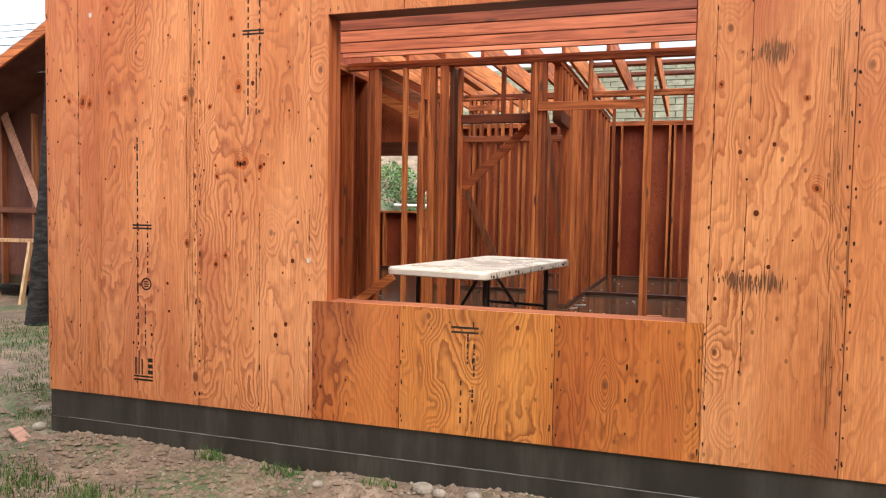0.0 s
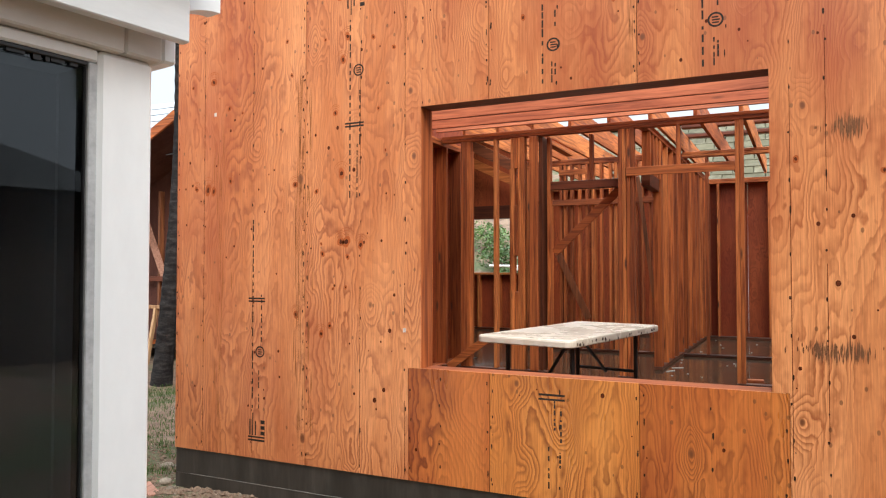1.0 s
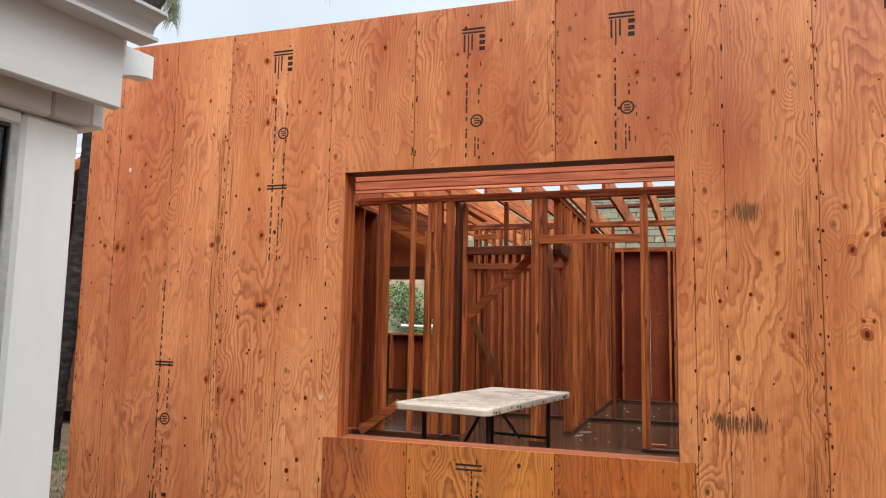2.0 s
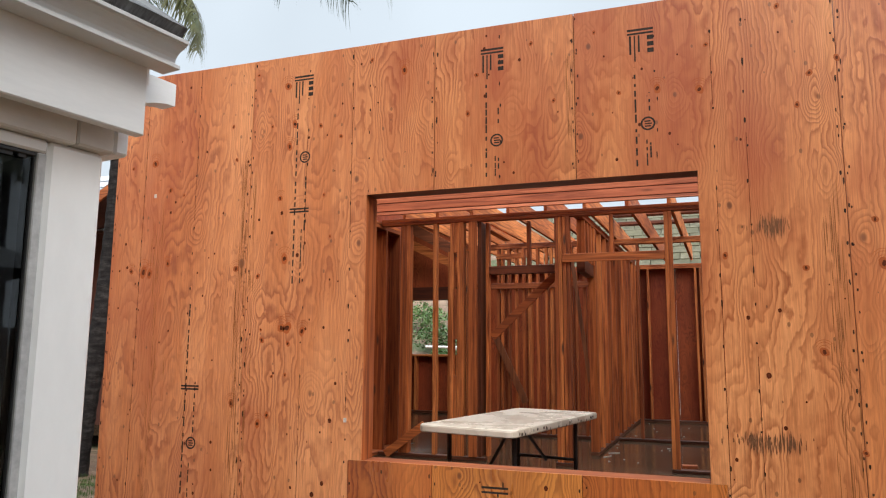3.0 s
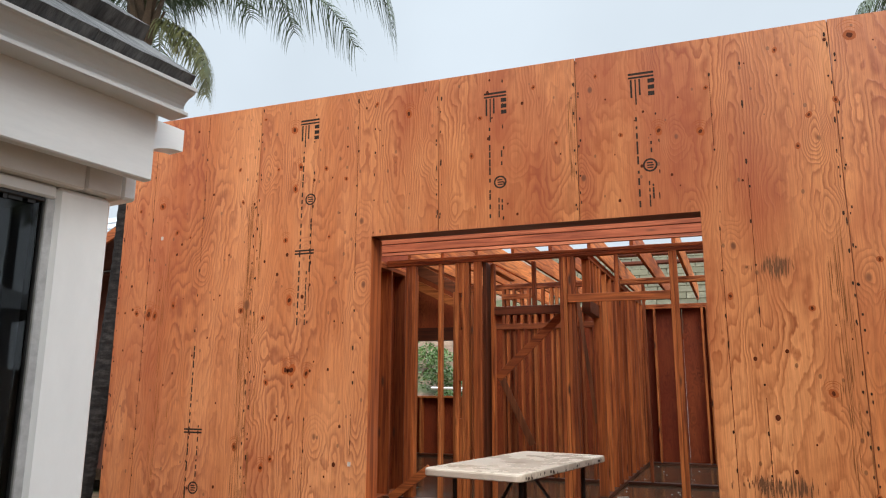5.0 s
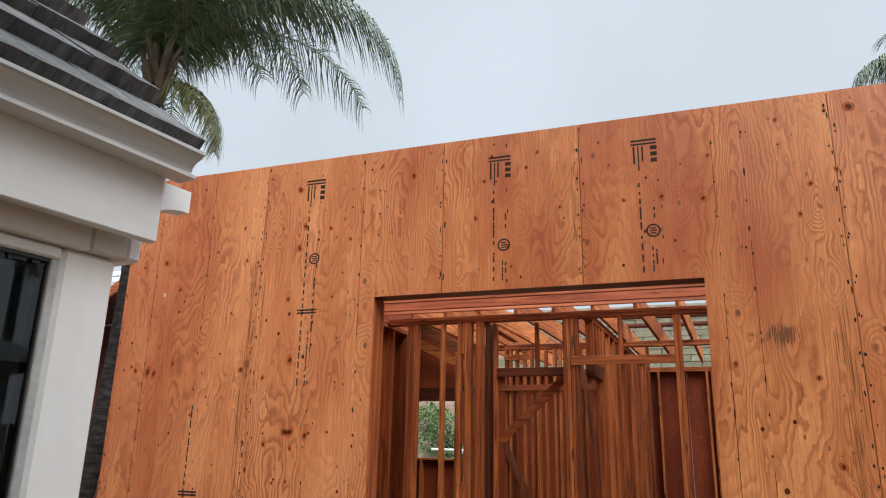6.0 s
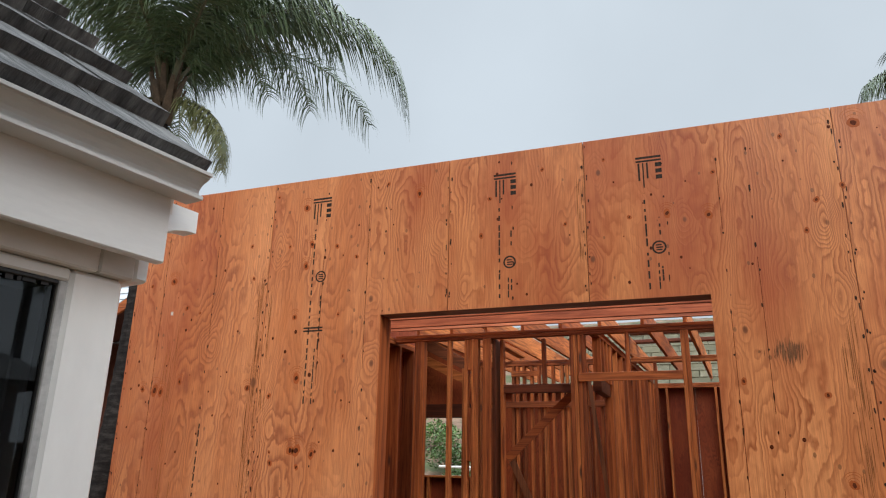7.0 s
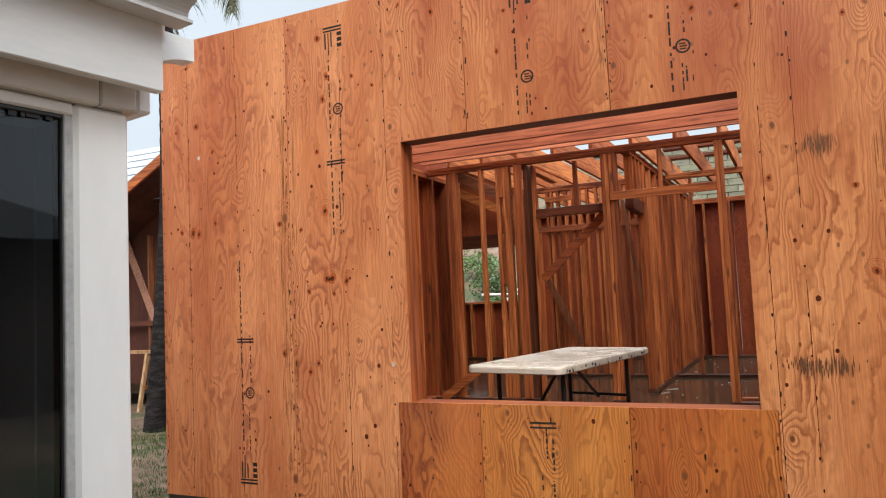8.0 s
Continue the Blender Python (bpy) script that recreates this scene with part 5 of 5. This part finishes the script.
# ---- far roof behind the building ----
neighbour = tagged(new("neighbour_house"), "house behind with a steep mossy tile roof", "house", kind="structure")
bm = bmesh.new()
add_box(bm, (0.2, 11.8, -0.6), (12.0, 17.2, 2.3))
part("wall", bm, M_STUCCO, neighbour)
bm = bmesh.new()
prism(bm, [(11.3, 2.25), (14.5, 4.69), (17.7, 2.25)], -0.4, 12.6)
ob = part("roof_deck", bm, M_TILE, neighbour)
ob.matrix_basis = Matrix(((0, 1, 0, 0), (1, 0, 0, 0), (0, 0, 1, 0), (0, 0, 0, 1)))
bm = bmesh.new()
add_box(bm, (-0.2, 0, 0), (0.2, 0.38, 0.035), 0.006)
me_tile = bpy.data.meshes.new("roof_tile")
bm.to_mesh(me_tile)
bm.free()
me_tile.materials.append(M_TILE)
ta = math.atan2(2.44, 3.2)
rng = random.Random(2)
for r in range(14):
    for cidx in range(17):
        x = 0.4 + cidx * 0.415 + (0.2 if r % 2 else 0)
        d = r * 0.285
        tl = new("roof_tile", me_tile)
        tl.parent = neighbour
        tl.matrix_basis = Matrix.Translation((x, 11.26 + d * math.cos(ta), 2.27 + d * math.sin(ta) + 0.01)) @ pose(0, 0, 0, math.degrees(ta) - 3 + rng.uniform(-1, 1), 0, rng.uniform(-0.8, 0.8))
bm = bmesh.new()
add_box(bm, (-0.4, 14.35, 4.67), (12.6, 14.65, 4.77), 0.03)
part("ridge", bm, M_TILE, neighbour)


# ---- plants, earth and clutter ----
def leaf_cloud(bm, centre, size, count, leaf, rng, flat=0.8):
    for _ in range(count):
        v = Vector((rng.gauss(0, 1), rng.gauss(0, 1), rng.gauss(0, 1)))
        v = v.normalized() * rng.random() ** 0.4
        c = Vector(centre) + Vector((v.x * size[0], v.y * size[1], v.z * size[2]))
        a, b = Vector((rng.gauss(0, 1), rng.gauss(0, 1), rng.gauss(0, 0.6))).normalized(), Vector((rng.gauss(0, 1), rng.gauss(0, 1), rng.gauss(0, 1))).normalized()
        s = leaf * rng.uniform(0.6, 1.4)
        b = (b - a * b.dot(a)).normalized()
        vs = [bm.verts.new(c + a * s * p + b * s * 0.45 * q) for p, q in ((-1, 0), (-0.1, 0.9), (1, 0), (-0.1, -0.9))]
        bm.faces.new(vs)


rng = random.Random(31)
for x, y, s in ((-2.9, 14.6, 0.7), (-2.0, 15.2, 0.9), (-1.3, 14.4, 0.6), (-3.6, 15.8, 1.0), (-2.4, 17.0, 0.8), (-4.6, 17.4, 1.1), (-0.6, 16.2, 0.9), (-5.4, 15.0, 0.9)):
    z = ground_height(x, y)
    bush = tagged(new("shrub"), "bright green leafy shrub on the hillside", "shrub", "shrubs on the hillside")
    bush.location = (x, y, z)
    bm = bmesh.new()
    for k in range(5):
        a = k * 1.3
        leaf_cloud(bm, (0.35 * s * math.cos(a), 0.35 * s * math.sin(a), s * (0.35 + 0.12 * (k % 3))), (0.4 * s, 0.4 * s, 0.32 * s), 240, 0.05, rng)
    part("foliage", bm, M_SHRUB, bush)
    bm = bmesh.new()
    for k in range(4):
        a = k * 1.57
        bmesh.ops.create_cone(bm, segments=5, radius1=0.02, radius2=0.008, depth=0.6 * s, matrix=Matrix.Translation((0.05 * math.cos(a), 0.05 * math.sin(a), 0.27 * s)) @ pose(0, 0, 0, 15 * math.cos(a), 15 * math.sin(a), 0))
    part("stem", bm, M_BOOT, bush)
for a, b in (((-2.9, 13.2, 1.25), (-0.9, 13.3, 1.22)), ((-2.6, 13.1, 0.75), (-1.9, 13.6, 1.5))):
    a, b = Vector(a), Vector(b)
    bm = bmesh.new()
    bmesh.ops.create_cone(bm, cap_ends=True, segments=10, radius1=0.03, radius2=0.03, depth=(b - a).length)
    ob = tagged(link_mesh("pipe", bm, M_PVC), "white plastic pipe lying on the hillside", "pipe", "pipes")
    ob.matrix_world = Matrix.Translation((a + b) / 2) @ (b - a).to_track_quat("Z", "Y").to_matrix().to_4x4()


def tufts(name, label, spots, seed):
    rng = random.Random(seed)
    verts, faces = [], []
    for x0, y0, rad, count in spots:
        for _ in range(count):
            a, r = rng.uniform(0, 6.3), rad * math.sqrt(rng.random())
            x, y = x0 + r * math.cos(a), y0 + r * 0.6 * math.sin(a)
            z = ground_height(x, y) - 0.004
            h, w, t = rng.uniform(0.018, 0.06), rng.uniform(0.0015, 0.003), rng.uniform(0, 6.3)
            lean = rng.uniform(0.2, 0.9) * h
            dx, dy = math.cos(t), math.sin(t)
            k = len(verts)
            verts += [(x - dy * w, y + dx * w, z), (x + dy * w, y - dx * w, z), (x + dx * lean * 0.35 + dy * w * 0.8, y + dy * lean * 0.35 - dx * w * 0.8, z + h * 0.6),
                      (x + dx * lean * 0.35 - dy * w * 0.8, y + dy * lean * 0.35 + dx * w * 0.8, z + h * 0.6), (x + dx * lean, y + dy * lean, z + h)]
            faces += [(k, k + 1, k + 2, k + 3), (k + 3, k + 2, k + 4)]
    me = bpy.data.meshes.new(name)
    me.from_pydata(verts, [], faces)
    me.materials.append(M_GRASS)
    return tagged(new(name, me), label, "grass", kind="stuff")


spots = [(0.25, -0.68, 0.4, 700), (0.7, -0.78, 0.35, 600), (-0.2, -0.62, 0.3, 420), (1.1, -0.72, 0.3, 330), (1.55, -0.85, 0.4, 400), (1.2, -0.12, 0.10, 121), (1.62, -0.1, 0.12, 143), (2.2, -0.14, 0.1, 88),
         (-0.5, 0.8, 0.5, 660), (-1.0, 1.4, 0.7, 1100), (-1.8, 1.9, 0.8, 1210), (-2.6, 2.6, 0.9, 1210), (-0.4, 0.25, 0.18, 165), (-1.4, 0.7, 0.5, 495), (-3.4, 2.6, 0.8, 825)]
tufts("grass", "short green grass in ragged patches", spots, 4)


def scatter(name, label, mat, spots, seed, lo, hi):
    rng = random.Random(seed)
    verts, faces = [], []
    for x0, x1, y0, y1, count in spots:
        for _ in range(count):
            x, y = rng.uniform(x0, x1), rng.uniform(y0, y1)
            r = lo + (hi - lo) * rng.random() ** 3
            z = ground_height(x, y) + r * 0.15
            k = len(verts)
            a = rng.uniform(0, 6.3)
            ring = [(x + r * rng.uniform(0.7, 1.2) * math.cos(a + i * 1.257), y + r * rng.uniform(0.7, 1.2) * math.sin(a + i * 1.257), z + rng.uniform(-0.2, 0.2) * r) for i in range(5)]
            verts += ring + [(x, y, z + r * rng.uniform(0.45, 0.8)), (x, y, z - r * 0.6)]
            for i in range(5):
                faces += [(k + i, k + (i + 1) % 5, k + 5), (k + (i + 1) % 5, k + i, k + 6)]
    me = bpy.data.meshes.new(name)
    me.from_pydata(verts, [], faces)
    me.materials.append(mat)
    return tagged(new(name, me), label, name, kind="stuff")


scatter("gravel", "pale gravel strewn over the soil", M_STONE, ((-0.8, 3.6, -0.75, -0.01, 1100), (-1.2, 0.0, -0.6, 1.2, 500)), 6, 0.003, 0.016)
scatter("clods", "crumbled clods of soil along the foundation", M_CLOD, ((-0.6, 3.6, -0.6, -0.02, 4600), (-1.0, 0.0, -0.5, 0.8, 1500)), 7, 0.004, 0.028)
rng = random.Random(15)
for x, y, r in ((2.42, -0.12, 0.055), (2.52, -0.16, 0.035), (-0.12, 0.02, 0.045), (2.7, -0.2, 0.04), (-0.45, 0.35, 0.05), (0.05, -0.1, 0.035), (1.9, -0.22, 0.03)):
    bm = bmesh.new()
    bmesh.ops.create_icosphere(bm, subdivisions=2, radius=r)
    for v in bm.verts:
        v.co *= 1 + 0.25 * noise.noise(v.co * 14 + Vector((x * 9, y * 7, 0)))
        v.co.z *= 0.65
    ob = tagged(link_mesh("rock", bm, M_STONE), "rough tan rock on the soil by the foundation", "rock", "rocks")
    ob.matrix_world = pose(x, y, ground_height(x, y) + r * 0.3, 0, 0, rng.uniform(0, 360))
for x, y, a, w, ln, mat, label in ((-0.02, -0.2, 62, 0.07, 0.24, M_SCRAP, "weathered pinkish board scrap on the soil"), (-0.36, 0.52, 5, 0.09, 0.36, M_FENCE, "grey board lying in the grass")):
    bm = bmesh.new()
    add_box(bm, (-w / 2, -ln / 2, 0), (w / 2, ln / 2, 0.018), 0.003)
    ob = tagged(link_mesh("board_scrap", bm, mat), label, "board", "board scraps")
    ob.matrix_world = pose(x, y, ground_height(x, y) + 0.012, 4, -3, a)


# ---- yard seen in the glass, and an unseen block behind the camera ----
def far_tree(x, y, h, seed):
    rng = random.Random(seed)
    t = tagged(new("tree"), "dark leafy tree across the yard", "tree", "yard trees")
    t.location = (x, y, ground_height(x, y))
    bm = bmesh.new()
    bmesh.ops.create_cone(bm, segments=9, radius1=0.2, radius2=0.09, depth=h * 0.6, matrix=Matrix.Translation((0, 0, h * 0.3)))
    for k in range(6):
        a = k * 1.05
        bmesh.ops.create_cone(bm, segments=6, radius1=0.07, radius2=0.02, depth=h * 0.4, matrix=Matrix.Translation((0.5 * math.cos(a), 0.5 * math.sin(a), h * 0.62)) @ pose(0, 0, 0, -35 * math.sin(a), 35 * math.cos(a), 0))
    part("trunk", bm, M_TRUNK, t)
    bm = bmesh.new()
    for k in range(14):
        a, r = rng.uniform(0, 6.3), h * 0.26 * math.sqrt(rng.random())
        leaf_cloud(bm, (r * math.cos(a), r * math.sin(a), h * rng.uniform(0.5, 0.95)), (h * 0.13, h * 0.13, h * 0.1), 130, 0.16, rng)
    part("crown", bm, M_TREE, t)


far_tree(14.0, 5.5, 4.6, 1)
far_tree(16.5, 9.5, 5.2, 2)
far_tree(14.5, 12.5, 5.5, 3)
palm((19.5, 3.6, -0.3), (19.5, 3.7, 6.2), 0.14, 33, "palm across the yard beyond a roof")
fence = tagged(new("fence"), "weathered board fence across the yard", "fence", kind="structure")
for i in range(60):
    stick("fence_board", fence, M_FENCE, (12.0, -9.0 + i * 0.305, -0.5), (12.02, -8.72 + i * 0.305, 1.5), 0.002)
yard = tagged(new("yard_house"), "low house across the yard with a dark hip roof", "house", kind="structure")
bm = bmesh.new()
add_box(bm, (13.0, -9.0, -0.6), (21.0, 1.6, 2.5))
part("wall", bm, M_FENCE, yard)
bm = bmesh.new()
vs = [bm.verts.new(v) for v in ((12.3, -9.7, 2.45), (21.7, -9.7, 2.45), (21.7, 2.3, 2.45), (12.3, 2.3, 2.45), (17, -5.0, 4.9), (17, -2.4, 4.9))]
for f in ((0, 1, 4), (1, 2, 5, 4), (2, 3, 5), (3, 0, 4, 5), (3, 2, 1, 0)):
    bm.faces.new([vs[i] for i in f])
part("roof", bm, M_SHAKE, yard)
# added out of view: a house-shaped mass that shades the lower plywood
old = tagged(new("unseen_sky_blocker"), "unseen house-shaped block added behind to keep low sky off the lower wall", "house", kind="structure")
bm = bmesh.new()
add_box(bm, (-3.0, -11.0, -0.6), (9.5, -5.2, 5.0))
part("wall", bm, M_FENCE, old)
bm = bmesh.new()
vs = [bm.verts.new(v) for v in ((-3.5, -11.6, 5.0), (10.0, -11.6, 5.0), (10.0, -4.6, 5.0), (-3.5, -4.6, 5.0), (-0.5, -8.0, 7.2), (7.0, -8.0, 7.2))]
for f in ((0, 1, 5, 4), (1, 2, 5), (2, 3, 4, 5), (3, 0, 4), (3, 2, 1, 0)):
    bm.faces.new([vs[k] for k in f])
part("roof", bm, M_SHAKE, old)
